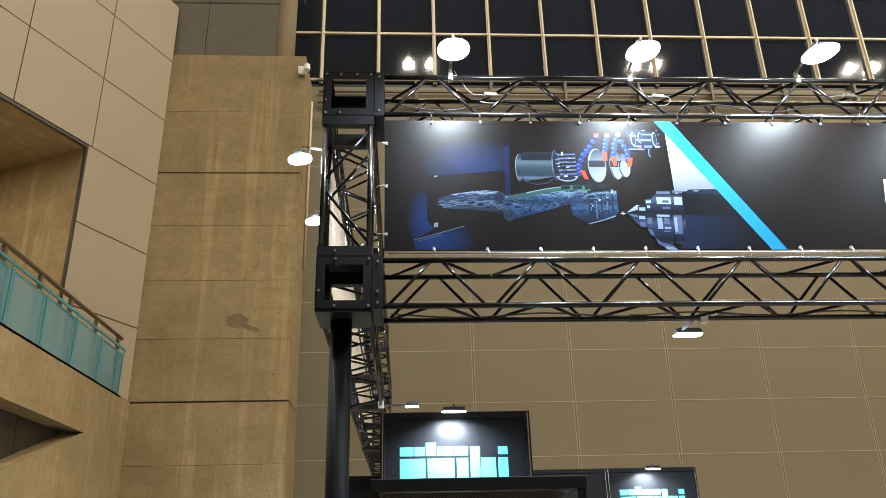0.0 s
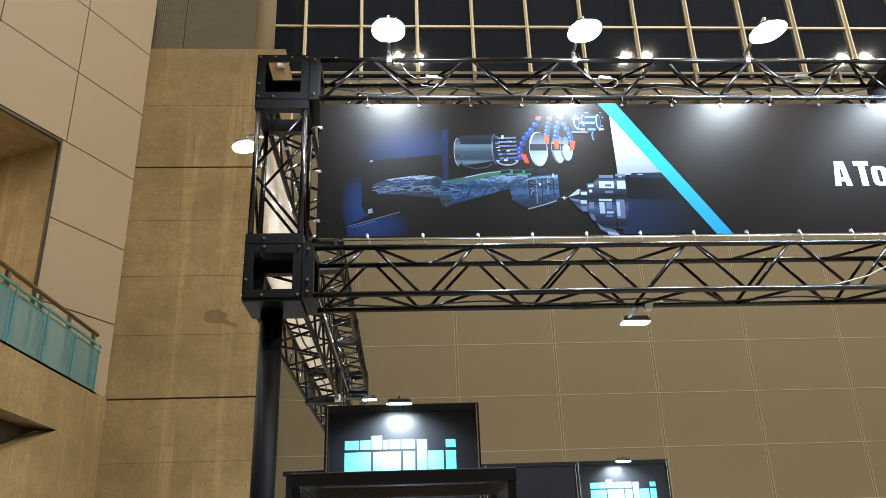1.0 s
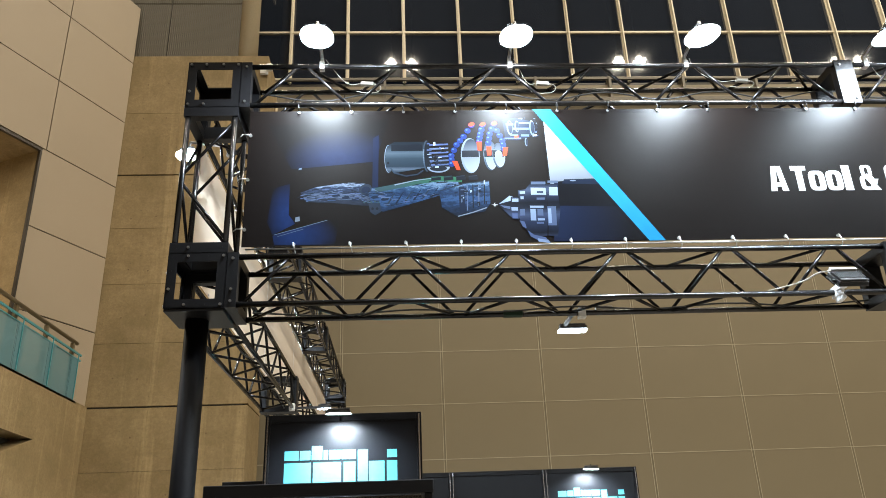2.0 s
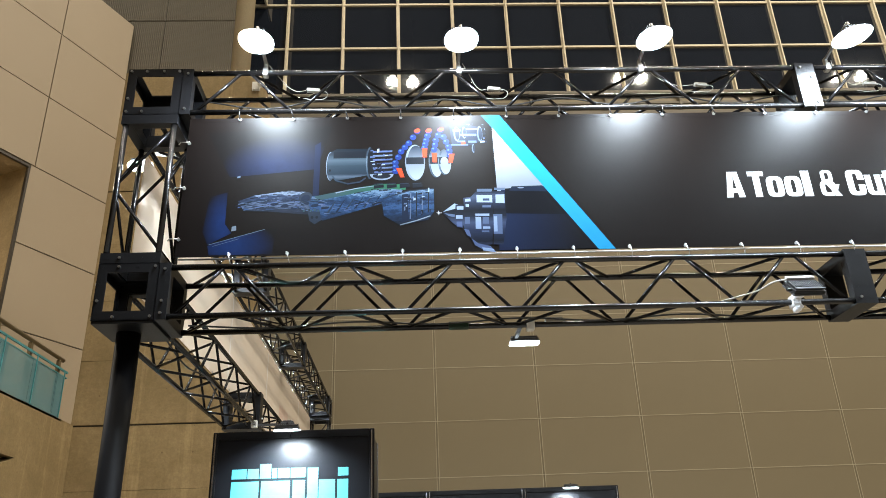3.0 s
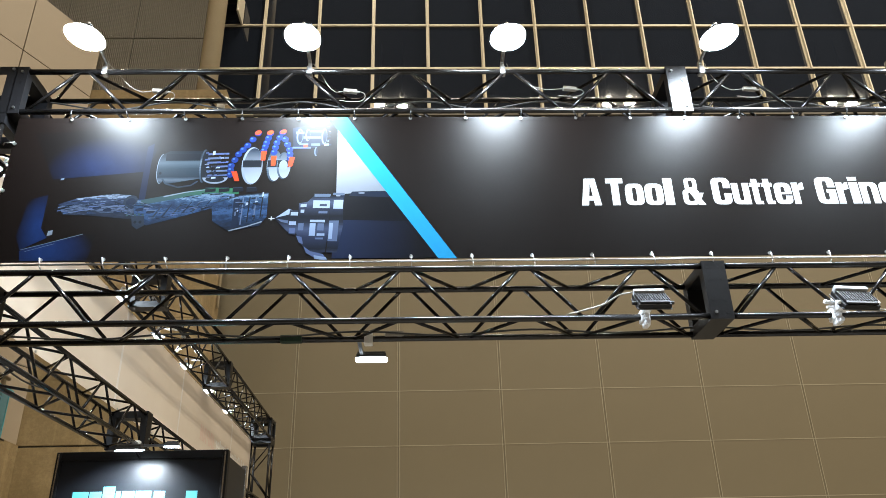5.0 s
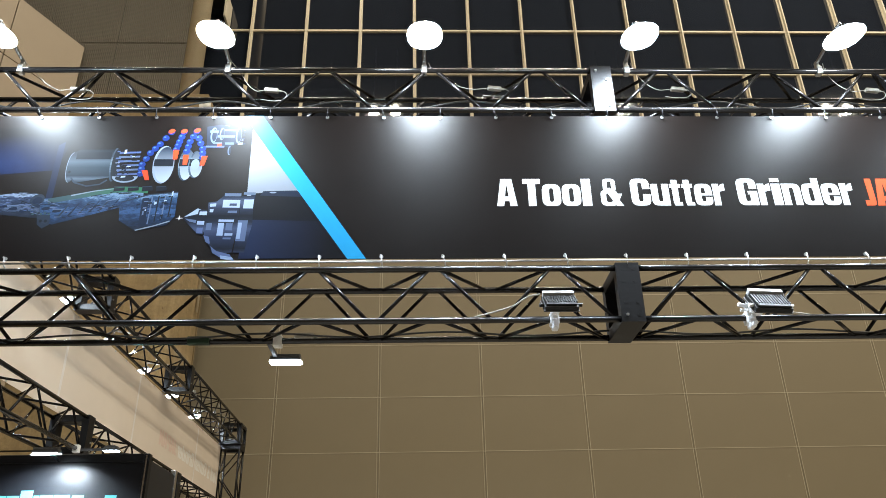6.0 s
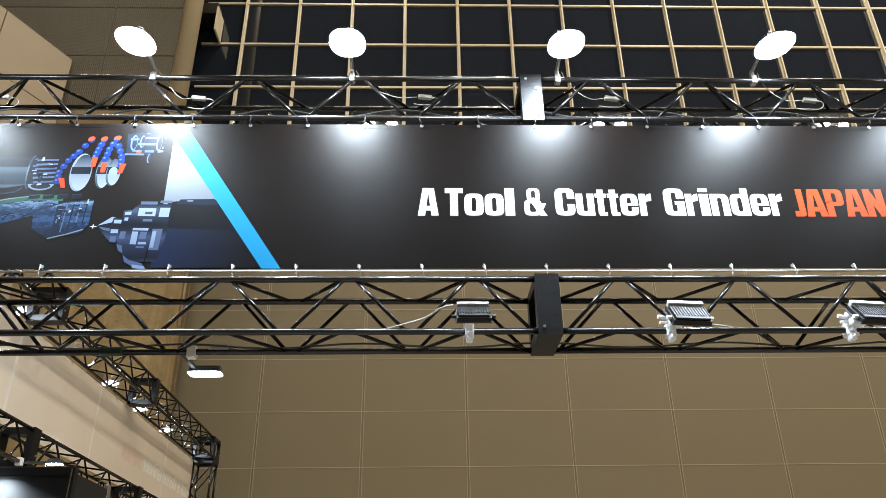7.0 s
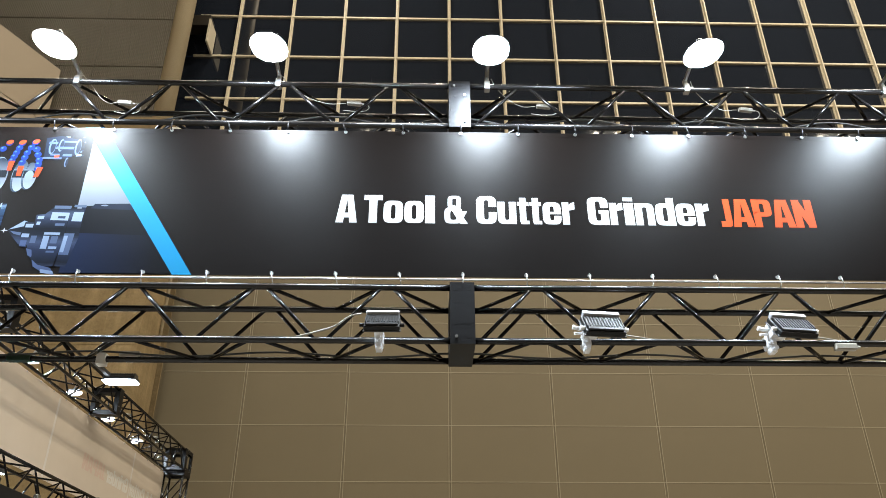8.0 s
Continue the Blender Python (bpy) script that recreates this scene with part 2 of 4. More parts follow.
part("lens", box_mesh(-0.57, 0.57, -0.08, 0.08, -0.056, -0.0505), M_HALLENS, recess_fill_lamp, "glowing lens")
spot = clad_base @ Vector((-4.6, 1.2, 8.14))
area_lamp("recess_fill_light", spot, spot - Vector((0, 0, 1)), 130, HALL_COLOUR, 1.1, 0.16, "light of the unseen fill lamp behind the opening")

# ---- box trusses ----
T = 0.246
PLATE = 0.053
HALF = 0.142


def plate_mesh():
    bm = bmesh.new()
    o, i = HALF, HALF - 0.05
    for y0, y1, z0, z1 in ((-o, o, i, o), (-o, o, -o, -i), (-o, -i, -i, i), (i, o, -i, i)):
        slab(bm, 0, PLATE, y0, y1, z0, z1)
    bmesh.ops.remove_doubles(bm, verts=bm.verts, dist=1e-5)
    return bm


PLATE_ME = to_mesh("end_plate", plate_mesh(), M_BLACK)
DARKBOLT_ME = to_mesh("bolt", rod_mesh((-0.002, 0, 0), (0.0008, 0, 0), 0.0075, 8), M_BLACK)
BOLT_ME = to_mesh("bolt", rod_mesh((0, 0, 0), (0.008, 0, 0), 0.007, 6), M_STEEL)
BRACES = {}


def box_truss(at, length, label, plates=True):
    """A square truss along its own x, with its chords at y and z of 0 and T."""
    n = max(1, round(length / 0.54))
    p = length / n
    root = thing("box_truss", label, "truss", "booth trusses", at)
    chord = to_mesh("chord", rod_mesh((0, 0, 0), (length, 0, 0), 0.0145, 14), M_CHORD, True)
    for y in (0, T):
        for z in (0, T):
            part("chord", chord, None, root, m=pose(0, y, z))
    key = round(p, 4)
    if key not in BRACES:
        BRACES[key] = to_mesh("brace", rod_mesh((0, 0, 0), (math.hypot(p / 2 - 0.044, T), 0, 0), 0.0085, 8), M_BLACKTUBE, True)
    def brace(a, b):
        a, b = Vector(a), Vector(b)
        part("brace", BRACES[key], None, root, m=Matrix.Translation(a) @ (b - a).to_track_quat("X", "Z").to_matrix().to_4x4())
    g = 0.022
    for k in range(n):
        x0, x1, x2 = p * k + g, p * (k + 0.5), p * (k + 1) - g
        for low, high in (((0, 0), (0, T)), ((T, T), (0, T)), ((T, 0), (T, T)), ((T, 0), (0, 0))):
            brace((x0, *low), (x1 - g, *high))
            brace((x2, *low), (x1 + g, *high))
    if plates:
        part("end_plate", PLATE_ME, None, root, m=pose(-PLATE, T / 2, T / 2))
        part("end_plate", PLATE_ME, None, root, m=pose(length, T / 2, T / 2))
        for x in (-PLATE / 2, length + PLATE / 2):
            for z in (-0.11, -0.05, 0.05, 0.11):
                part("bolt", BOLT_ME if random.random() < 0.2 else DARKBOLT_ME, None, root, m=pose(x, T / 2 - HALF, T / 2 + z, 0, 0, -90))
    return root


def corner_block(at, label):
    """A hollow cube of bolted plates, 0.3 m wide, with a square opening in each face; origin at its centre."""
    root = thing("corner_block", label, "truss corner", "booth trusses", at)
    h, w = HALF, 0.096
    bm = bmesh.new()
    for y0, y1, z0, z1 in ((-h, h, w, h), (-h, h, -h, -w), (-h, -w, -w, w), (w, h, -w, w)):
        slab(bm, -0.006, 0, y0, y1, z0, z1)
    bmesh.ops.remove_doubles(bm, verts=bm.verts, dist=1e-5)
    face = to_mesh("face_plate", bm, M_BLACK)
    turns = [pose(0, 0, 0, 0, 0, a) for a in (0, 90, 180, 270)] + [pose(0, 0, 0, 0, a, 0) for a in (90, -90)]
    for t in turns:
        f = part("face_plate", face, None, root, m=t @ pose(h, 0, 0))
        for u in (-0.125, -0.045, 0.045, 0.125):
            for v in (-0.125, 0.125):
                part("bolt", BOLT_ME if random.random() < 0.4 else DARKBOLT_ME, None, f, m=pose(0, u, v))
                if abs(u) < 0.1:
                    part("bolt", BOLT_ME if random.random() < 0.4 else DARKBOLT_ME, None, f, m=pose(0, v, u))
    return root


M_POST = surface("matte_black_post", (0.005, 0.005, 0.006), 0.5, dark=0.9, big=3, fine=50, bumpy=0.0, spec=0.05, even=True)
LOWZ, HIGHZ, FY = 2.670, 3.790, 3.505
BXC, BYC = -0.262, FY + T / 2
for z, nm in ((LOWZ, "lower"), (HIGHZ, "upper")):
    lab = "black %s box truss along the booth front" % nm
    for k in range(2):
        box_truss(pose(-0.065 + k * 3.366, FY, z), 3.26, lab)
    corner_block(pose(BXC, BYC, z + T / 2), "black hollow %s corner block of bolted plates" % nm)
    y = BYC + HALF + PLATE + 0.002
    for length in (2.26, 2.23, 2.46):
        box_truss(pose(BXC + T / 2, y, z, 0, 0, 90), length, "black %s box truss along the booth side" % nm)
        y += length + 2 * PLATE + 0.001
    far_y = y - PLATE + HALF + 0.002
    corner_block(pose(BXC, far_y, z + T / 2), "black hollow far %s corner block" % nm)
for yy in (BYC, far_y):
    root = box_truss(pose(BXC + T / 2, yy - T / 2, LOWZ + T / 2 + HALF + 0.002 + PLATE, 0, -90, 0), HIGHZ - LOWZ - 2 * HALF - 2 * PLATE - 0.004, "short upright black box truss between corner blocks")
    post = thing("truss_post", "round black steel post carrying the truss corner", "post", "booth posts")
    part("tube", rod_mesh((BXC - 0.02, yy + 0.02, 0.012), (BXC - 0.02, yy + 0.02, LOWZ + T / 2 - HALF - 0.0145), 0.056, 28), M_POST, post, smooth=True)
    part("top_plate", box_mesh(BXC - 0.14, BXC + 0.14, yy - 0.14, yy + 0.14, LOWZ + T / 2 - HALF - 0.0145, LOWZ + T / 2 - HALF - 0.001, 0.002), M_BLACK, post)
    part("base_plate", box_mesh(BXC - 0.25, BXC + 0.21, yy - 0.21, yy + 0.25, 0, 0.012), M_BLACK, post)

# ---- front banner ----
M_BANNER, nt_, b_ = tree_of("printed_black_vinyl")
nt_.links.new(mix_colour(nt_, noise_tex(nt_, 3), (0.0030, 0.0018, 0.0014), (0.0042, 0.0026, 0.0021)), b_.inputs["Base Color"])
b_.inputs["Roughness"].default_value = 0.395
b_.inputs["Specular IOR Level"].default_value = 0.11
bump(nt_, b_, mix_colour(nt_, 0.5, noise_tex(nt_, 400, 2), noise_tex(nt_, 1.6, 5, stretch=(3.5, 1, 0.5), rough=0.65)), 0.16, 0.004)
banner = thing("banner", "long black printed vinyl banner tied along the truss", "banner", at=pose(0, FY, 0))
part("sheet", box_mesh(-0.06, 6.5, -0.002, 0, 2.967, 3.75), M_BANNER, banner)

# ---- floodlights ----
def floodlight(at, label, lit=True, wide=0.20, deep=0.15, group="floodlights", yoke=True, lens=None, corner=0.9):
    """A flat lamp that shines along its own -z, with its hinge at the origin above."""
    root = thing("floodlight", label, "floodlight", group, at)
    w, d = wide / 2, deep / 2
    bm = bmesh.new()
    # round lit lamps: housing shrunk behind a lens as large as the glare
    k = 0.62 if corner > 0.8 and lit else 0.92
    slab(bm, -w * k, w * k, -d * k, d * k, -0.05, -0.03, 0.004)
    slab(bm, -w * k * 0.9, w * k * 0.9, -d * k * 0.9, d * k * 0.9, -0.03, -0.02, 0.003)
    part("housing", bm, M_LAMPBODY if lit else M_BLACK, root)
    fin = to_mesh("fin", box_mesh(-0.0018, 0.0018, -d * 0.55, d * 0.55, 0, 0.014), M_LAMPBODY if lit else M_BLACK)
    for k in range(13):
        part("fin", fin, None, root, m=pose((-w + w * 2 * k / 12) * (0.56 if corner > 0.8 and lit else 0.84), 0, -0.03))
    bm = bmesh.new()
    rim = []
    for k in range(28):
        a = 2 * math.pi * k / 28
        c, q = math.cos(a), math.sin(a)
        rim.append((w * 0.99 * math.copysign(abs(c) ** corner, c), d * 0.99 * math.copysign(abs(q) ** corner, q)))
    low = [bm.verts.new((x, y, -0.054)) for x, y in rim]
    high = [bm.verts.new((x, y, -0.0502)) for x, y in rim]
    bm.faces.new(low[::-1]), bm.faces.new(high)
    for k in range(28):
        bm.faces.new((low[k], low[(k + 1) % 28], high[(k + 1) % 28], high[k]))
    if not lit:
        bm.free()
        bm = box_mesh(-w * 0.97, w * 0.97, -d * 0.92, d * 0.92, -0.056, -0.0502, 0.002)
    part("lens", bm, (lens or M_LENS) if lit else M_LAMPBODY, root, "glowing cool white lens" if lit else "")
    bm = bmesh.new()
    for s in (-1, 1):
        slab(bm, s * (w + 0.008) - 0.003, s * (w + 0.008) + 0.003, -0.012, 0.012, -0.045, 0.035)
    slab(bm, -w - 0.011, w + 0.011, -0.012, 0.012, 0.032, 0.038)
    if yoke:
        part("bracket", bm, M_LAMPBODY, root)
        for s in (-1, 1):
            part("knob", rod_mesh((s * (w + 0.010), 0, -0.04), (s * (w + 0.024), 0, -0.04), 0.009, 8), M_STEEL, root)
    return root


# ---- side banner ----
M_BACK, nt_, b_ = tree_of("banner_back")
nt_.links.new(mix_colour(nt_, noise_tex(nt_, 2), (0.66, 0.57, 0.47), (0.76, 0.66, 0.55)), b_.inputs["Base Color"])
b_.inputs["Roughness"].default_value = 0.6
b_.inputs["Subsurface Weight"].default_value = 0.0
side_banner = thing("banner", "white back of the vinyl banner along the booth side", "banner", at=pose(BXC - T / 2 - 0.006, 0, 0))
part("sheet", box_mesh(-0.002, 0, 3.83, 11.1, 2.967, 3.75), M_BACK, side_banner)

# ---- hall lamps ----
LAMP_Z = 22.4


def bell_mesh(bottom, top, height, n=20):
    """A thin bell: rings that narrow and round off towards the top."""
    bm = bmesh.new()
    rings = []
    for u in (0.0, 0.12, 0.2, 0.5, 0.8, 1.0):
        r = bottom if u < 0.15 else top + (bottom * 0.86 - top) * math.sqrt(max(0.0, 1 - u ** 2.2))
        rings.append([bm.verts.new((r * math.cos(2 * math.pi * k / n), r * math.sin(2 * math.pi * k / n), u * height)) for k in range(n)])
    for a, b in zip(rings, rings[1:]):
        for k in range(n):
            bm.faces.new((a[k], a[(k + 1) % n], b[(k + 1) % n], b[k]))
    bm.faces.new(rings[-1])
    return bm


for x, share in ((-9.8, 0.5), (0.4, 0.86), (10.65, 1.38), (20.9, 1.6)):
    for y, row_share in ((12.0, 0.75), (2.4, 1.0), (-6.2, 1.0)):
        for dx in (0, 0.98):
            lamp = thing("high_bay_lamp", "lit bell-shaped high bay lamp under the hall roof", "ceiling lamp", "hall lamps", pose(x + dx, y, LAMP_Z))
            part("reflector", bell_mesh(0.2, 0.07, 0.33), M_HALLENS, lamp, "glowing translucent bell")
            part("ballast", rod_mesh((0, 0, 0.33), (0, 0, 0.62), 0.07, 16), M_MULLION, lamp)
            part("lens", rod_mesh((0, 0, -0.03), (0, 0, -0.002), 0.16, 20), M_HALLENS, lamp, "glowing warm lens")
            part("rod", rod_mesh((0, 0, 0.62), (0, 0, 26 - LAMP_Z), 0.015, 6), M_STEEL, lamp)
            area_lamp("hall_light", (x + dx, y, LAMP_Z - 0.035), (x + dx, y, 0), share * row_share * HALL_WATTS / 2, HALL_COLOUR, 0.4, 0.4, "light of a hall lamp")

# ---- balcony railing ----
M_TEAL, nt_, b_ = tree_of("teal_perforated_sheet")
nt_.links.new(mix_colour(nt_, noise_tex(nt_, 1.2), (0.12, 0.28, 0.32), (0.17, 0.34, 0.38)), b_.inputs["Base Color"])
b_.inputs["Roughness"].default_value = 0.35
b_.inputs["Alpha"].default_value = 0.5
M_TEALFRAME = surface("teal_paint", (0.06, 0.26, 0.29), 0.4, dark=0.9)
M_HAND = surface("bronze_handrail", (0.20, 0.155, 0.09), 0.4, 0.4, dark=0.85)
rail = thing("balcony_railing", "teal perforated sheet railing with a bronze handrail on the balcony", "railing", at=pose(BX - 0.06, 0, 4.17))
part("handrail", rod_mesh((0, 1.5, 0.93), (0, 12.5, 0.93), 0.032, 14), M_HAND, rail, "bronze round handrail", True)
part("top_bar", box_mesh(0.028, 0.055, 1.5, 12.62, 0.74, 0.77), M_TEALFRAME, rail)
part("mid_bar", box_mesh(0.03, 0.053, 1.5, 12.62, 0.66, 0.675), M_TEALFRAME, rail)
part("foot_bar", box_mesh(0.02, 0.06, 1.5, 12.62, -0.03, 0.0), M_JOINT, rail)
sheet_me = to_mesh("sheet", box_mesh(0.038, 0.043, -0.98, 0.0, 0.01, 0.66), M_TEAL)
lap_me = to_mesh("lap_sheet", box_mesh(0.045, 0.049, -0.13, 0.13, 0.01, 0.66), M_TEAL)
post_me = to_mesh("post", box_mesh(-0.03, 0.015, -0.035, 0.035, 0, 0.9), M_HAND)
strap_me = to_mesh("strap", box_mesh(0.044, 0.056, -0.01, 0.01, 0.0, 0.75), M_TEALFRAME)
for k in range(11):
    y = 12.5 - 0.98 * k
    part("sheet", sheet_me, None, rail, m=pose(0.002 * (k % 2) * 3, y, 0))
    part("post", post_me, None, rail, m=pose(0, y - 0.14, 0))
    part("lap_sheet", lap_me, None, rail, m=pose(0, y - (0.13 if k == 0 else 0), 0))
    part("lap_sheet", lap_me, None, rail, m=pose(0.006, y - (0.13 if k == 0 else 0.0), 0) @ Matrix.Diagonal((1, 0.8, 1, 1)))
    part("strap", strap_me, None, rail, m=pose(0.012, y - (0.01 if k == 0 else 0), 0))

# ---- marks on the pier ----
hole_me = to_mesh("tie_hole", rod_mesh((0, -0.001, 0), (0, 0.01, 0), 0.015, 10), M_STAIN)
for r, z in enumerate((0.6, 1.7, 2.7, 3.65, 4.65, 5.75, 6.6, 7.65, 8.95, 9.75, 10.55)):
    for x in (-4.2, -3.8, -3.1, -2.6, -2.15):
        if (r + int(x * 10)) % 3 or z > 5:
            part("tie_hole", hole_me, None, wall_pier, m=pose(x + random.uniform(-0.05, 0.05), CY, z + random.uniform(-0.04, 0.04)))
bm = bmesh.new()
ring = []
for k in range(26):
    a = 2 * math.pi * k / 26
    r = 1 + 0.28 * noise.noise((2.1 * math.cos(a), 2.1 * math.sin(a), 3.0)) + 0.06 * noise.noise((7 * math.cos(a), 7 * math.sin(a), 1.0))
    ring.append(bm.verts.new((-2.88 + 0.20 * r * math.cos(a), CY - 0.0025, 5.58 + 0.125 * r * math.sin(a))))
bm.faces.new(ring)
part("patch", bm, M_STAIN, wall_pier)
bm = bmesh.new()
ring = []
for k in range(18):
    a = 2 * math.pi * k / 18
    r = 1 + 0.3 * noise.noise((2 * math.cos(a), 2 * math.sin(a), 8.0))
    ring.append(bm.verts.new((-2.63 + 0.17 * r * math.cos(a), CY - 0.003, 5.45 + 0.045 * r * math.sin(a) - 0.06 * math.cos(a))))
bm.faces.new(ring)
part("patch", bm, M_STAIN, wall_pier)
M_WHITE = surface("white_plastic", (0.75, 0.74, 0.70), 0.4, dark=0.92, big=10)
cctv = thing("wall_camera", "small white security camera on the concrete pier", "camera", at=pose(-1.87, CY, 10.86))
part("back_box", box_mesh(-0.17, -0.02, -0.07, 0, -0.09, 0.09, 0.006), M_WHITE, cctv)
part("dome", rod_mesh((0.02, -0.14, -0.06), (0.02, -0.14, 0.06), 0.065, 20, 0.06), M_WHITE, cctv)
part("arm", box_mesh(-0.05, 0.03, -0.15, -0.06, -0.02, 0.02), M_WHITE, cctv)
conduit = thing("conduit", "pale vertical conduit pipe down the edge of the concrete pier", "pipe", at=pose(-1.868, 14.05, 0))
part("pipe", rod_mesh((0, 0, 6.9), (0, 0, 10.75), 0.028, 12), M_PIPE, conduit, smooth=True)

# steel bracket beside the column, in front of the glazing
bracket = thing("steel_bracket", "pale steel bracket beam beside the round column", "bracket", at=pose(-2.47, 15.05, 15.5))
bm = box_mesh(-0.55, 0.0, 0.1, 0.46, 0.25, 0.6, 0.01)
part("beam", bm, M_DARKPANEL, bracket)
part("end_plate", box_mesh(0.0, 0.05, 0.0, 0.53, -0.37, 0.38, 0.008), M_MULLION, bracket)

# ---- flood lamps over the banners ----
LAMP_X = (0.312, 1.348, 2.344, 3.388, 4.398, 5.41)


def arm_lamp(at, label, wide=0.172, deep=0.235):
    """A floodlight on a short arm from the truss chord; origin on the chord, the lamp hangs out along -y."""
    # default lens size and round rim imitate the glare, larger than the lamp
    root = floodlight(at @ pose(0, -0.275, 0.045, 8, 0, 0), label, True, wide, deep, yoke=False)
    back = (pose(0, -0.275, 0.045, 8, 0, 0)).inverted()
    bm = bmesh.new()
    slab(bm, -0.014, 0.014, -0.020, 0.020, -0.022, 0.024, 0.004)
    slab(bm, -0.009, 0.009, -0.012, 0.012, 0.024, 0.06, 0.003)
    rod(bm, (0.012, -0.008, 0.004), (0.034, -0.008, 0.004), 0.006, 8)
    part("clamp", bm, M_STEEL, root, "small bright steel clamp", m=back)
    part("arm", rod_mesh((0, 0, 0.05), (0, -0.262, 0.088), 0.009, 10), M_STEEL, root, m=back, smooth=True)
    bm = bmesh.new()
    rod(bm, (0, -0.262, 0.088), (0, -0.275, 0.024), 0.009, 8)
    part("knuckle", bm, M_STEEL, root, m=back)
    return root


for x in LAMP_X:
    arm_lamp(pose(x, FY, HIGHZ + T), "lit white floodlight on an arm over the front banner")
    area_lamp("flood_beam", (x, 3.235, 4.018), (x, 3.42, 3.2), FLOOD_WATTS, FLOOD_COLOUR, 0.18, 0.2, "beam of a white floodlight over the front banner", spread=172)
for y in (4.45, 5.46, 6.52, 7.53, 8.53, 9.53, 10.55):
    arm_lamp(pose(BXC - T / 2, y, HIGHZ + T, 0, 0, -90), "lit white floodlight on an arm over the side banner", 0.15, 0.16)
    area_lamp("flood_beam", (BXC - T / 2 - 0.26, y, 4.018), (BXC - T / 2 - 0.08, y, 3.2), FLOOD_WATTS, FLOOD_COLOUR, 0.18, 0.14, "beam of a white floodlight over the side banner", spread=160)

M_GREY = surface("pale_grey_casting", (0.45, 0.46, 0.49), 0.4, 0.3, dark=0.9)
# unlit lamps on the lower front chord, backs towards the aisle
M_CLAMP = surface("bright_zinc_clamp", (0.86, 0.87, 0.90), 0.34, 0.25, dark=0.9, big=20, spec=0.8)
for x, yaw, tilt, dx, lift, span in ((2.90, 0, 44, 0.014, 0.068, 0.158), (3.765, 6, 54, 0.062, 0.058, 0.182), (4.545, 8, 52, 0.072, 0.058, 0.182), (5.55, 6, 54, 0.06, 0.058, 0.18)):
    at = pose(x, FY, LOWZ)
    lamp = floodlight(at @ pose(dx, -0.12, lift, tilt, 0, yaw), "switched-off grey floodlight with cooling fins clamped to the chord", False, span, 0.13, yoke=False)
    back = pose(dx, -0.12, lift, tilt, 0, yaw).inverted()
    bm = bmesh.new()
    slab(bm, -0.019, 0.019, -0.032, 0.028, -0.03, 0.03, 0.007)
    slab(bm, -0.014, 0.014, -0.036, 0.012, -0.052, -0.026, 0.006)
    slab(bm, -0.016, 0.016, -0.052, -0.022, 0.012, 0.07, 0.005)
    slab(bm, -0.02, 0.005 + dx * 0.6, -0.085, -0.02, 0.0, 0.03, 0.004)
    part("clamp", bm, M_CLAMP, lamp, "bright zinc clamp", m=back)
    for px, pz in ((0.0, -0.04), (-0.004, -0.008)):
        part("clamp_bolt", rod_mesh((px, -0.058, pz), (px, -0.034, pz), 0.010, 10), M_CLAMP, lamp, m=back)
    if dx > 0.02:
        part("wing_nut", rod_mesh((-0.06, -0.05, 0.045), (-0.018, -0.045, 0.038), 0.009, 10), M_CLAMP, lamp, m=back)
        part("tie_loop", rod_mesh((-0.055, -0.05, 0.018), (-0.018, -0.045, 0.02), 0.007, 8), M_CLAMP, lamp, m=back)
    part("plain_strip", box_mesh(-span * 0.43, span * 0.43, 0.0435, 0.066, -0.034, -0.006, 0.003), M_GREY, lamp)
    for s in (-1, 1):
        part("knob", rod_mesh((s * span * 0.44, -0.02, -0.04), (s * (span * 0.44 + 0.022), -0.02, -0.04), 0.009, 8), M_CLAMP if dx > 0.02 else M_BLACK, lamp)

# lamps hung inside the lower trusses
def hung_lamp(at, label, wide=0.16, deep=0.085):
    root = floodlight(at @ pose(0, 0.25, 0.03, 0, 0, 0), label, True, wide, deep, yoke=False, lens=M_LENS_SMALL, corner=0.35)
    back = pose(0, 0.25, 0.03, 0, 0, 0).inverted()
    bm = bmesh.new()
    slab(bm, -0.02, 0.02, -0.022, 0.022, -0.03, 0.025, 0.004)
    part("clamp", bm, M_WHITE, root, "white clamp", m=back)
    bm = bmesh.new()
    slab(bm, -0.055, -0.038, 0.0, 0.25, -0.008, 0.008)
    slab(bm, -0.055, -0.02, -0.01, 0.01, -0.010, 0.010)
    part("arm", bm, M_LAMPBODY, root, m=back)
    return root


hung_lamp(pose(1.66, FY + T, LOWZ), "lit floodlight hung under the lower front truss")
hung_lamp(pose(BXC + T / 2, 6.0, LOWZ, 0, 0, -90), "lit floodlight hung under the lower side truss", 0.06, 0.11)
hung_lamp(pose(BXC + T / 2, 9.3, LOWZ, 0, 0, -90), "lit floodlight hung under the lower side truss")

# ---- print on the front banner: flat layers, each a fraction of a millimetre proud ----
LAYER = [0]
TONE = 0.5  # the print is dark: its inks reflect half of their plain colour


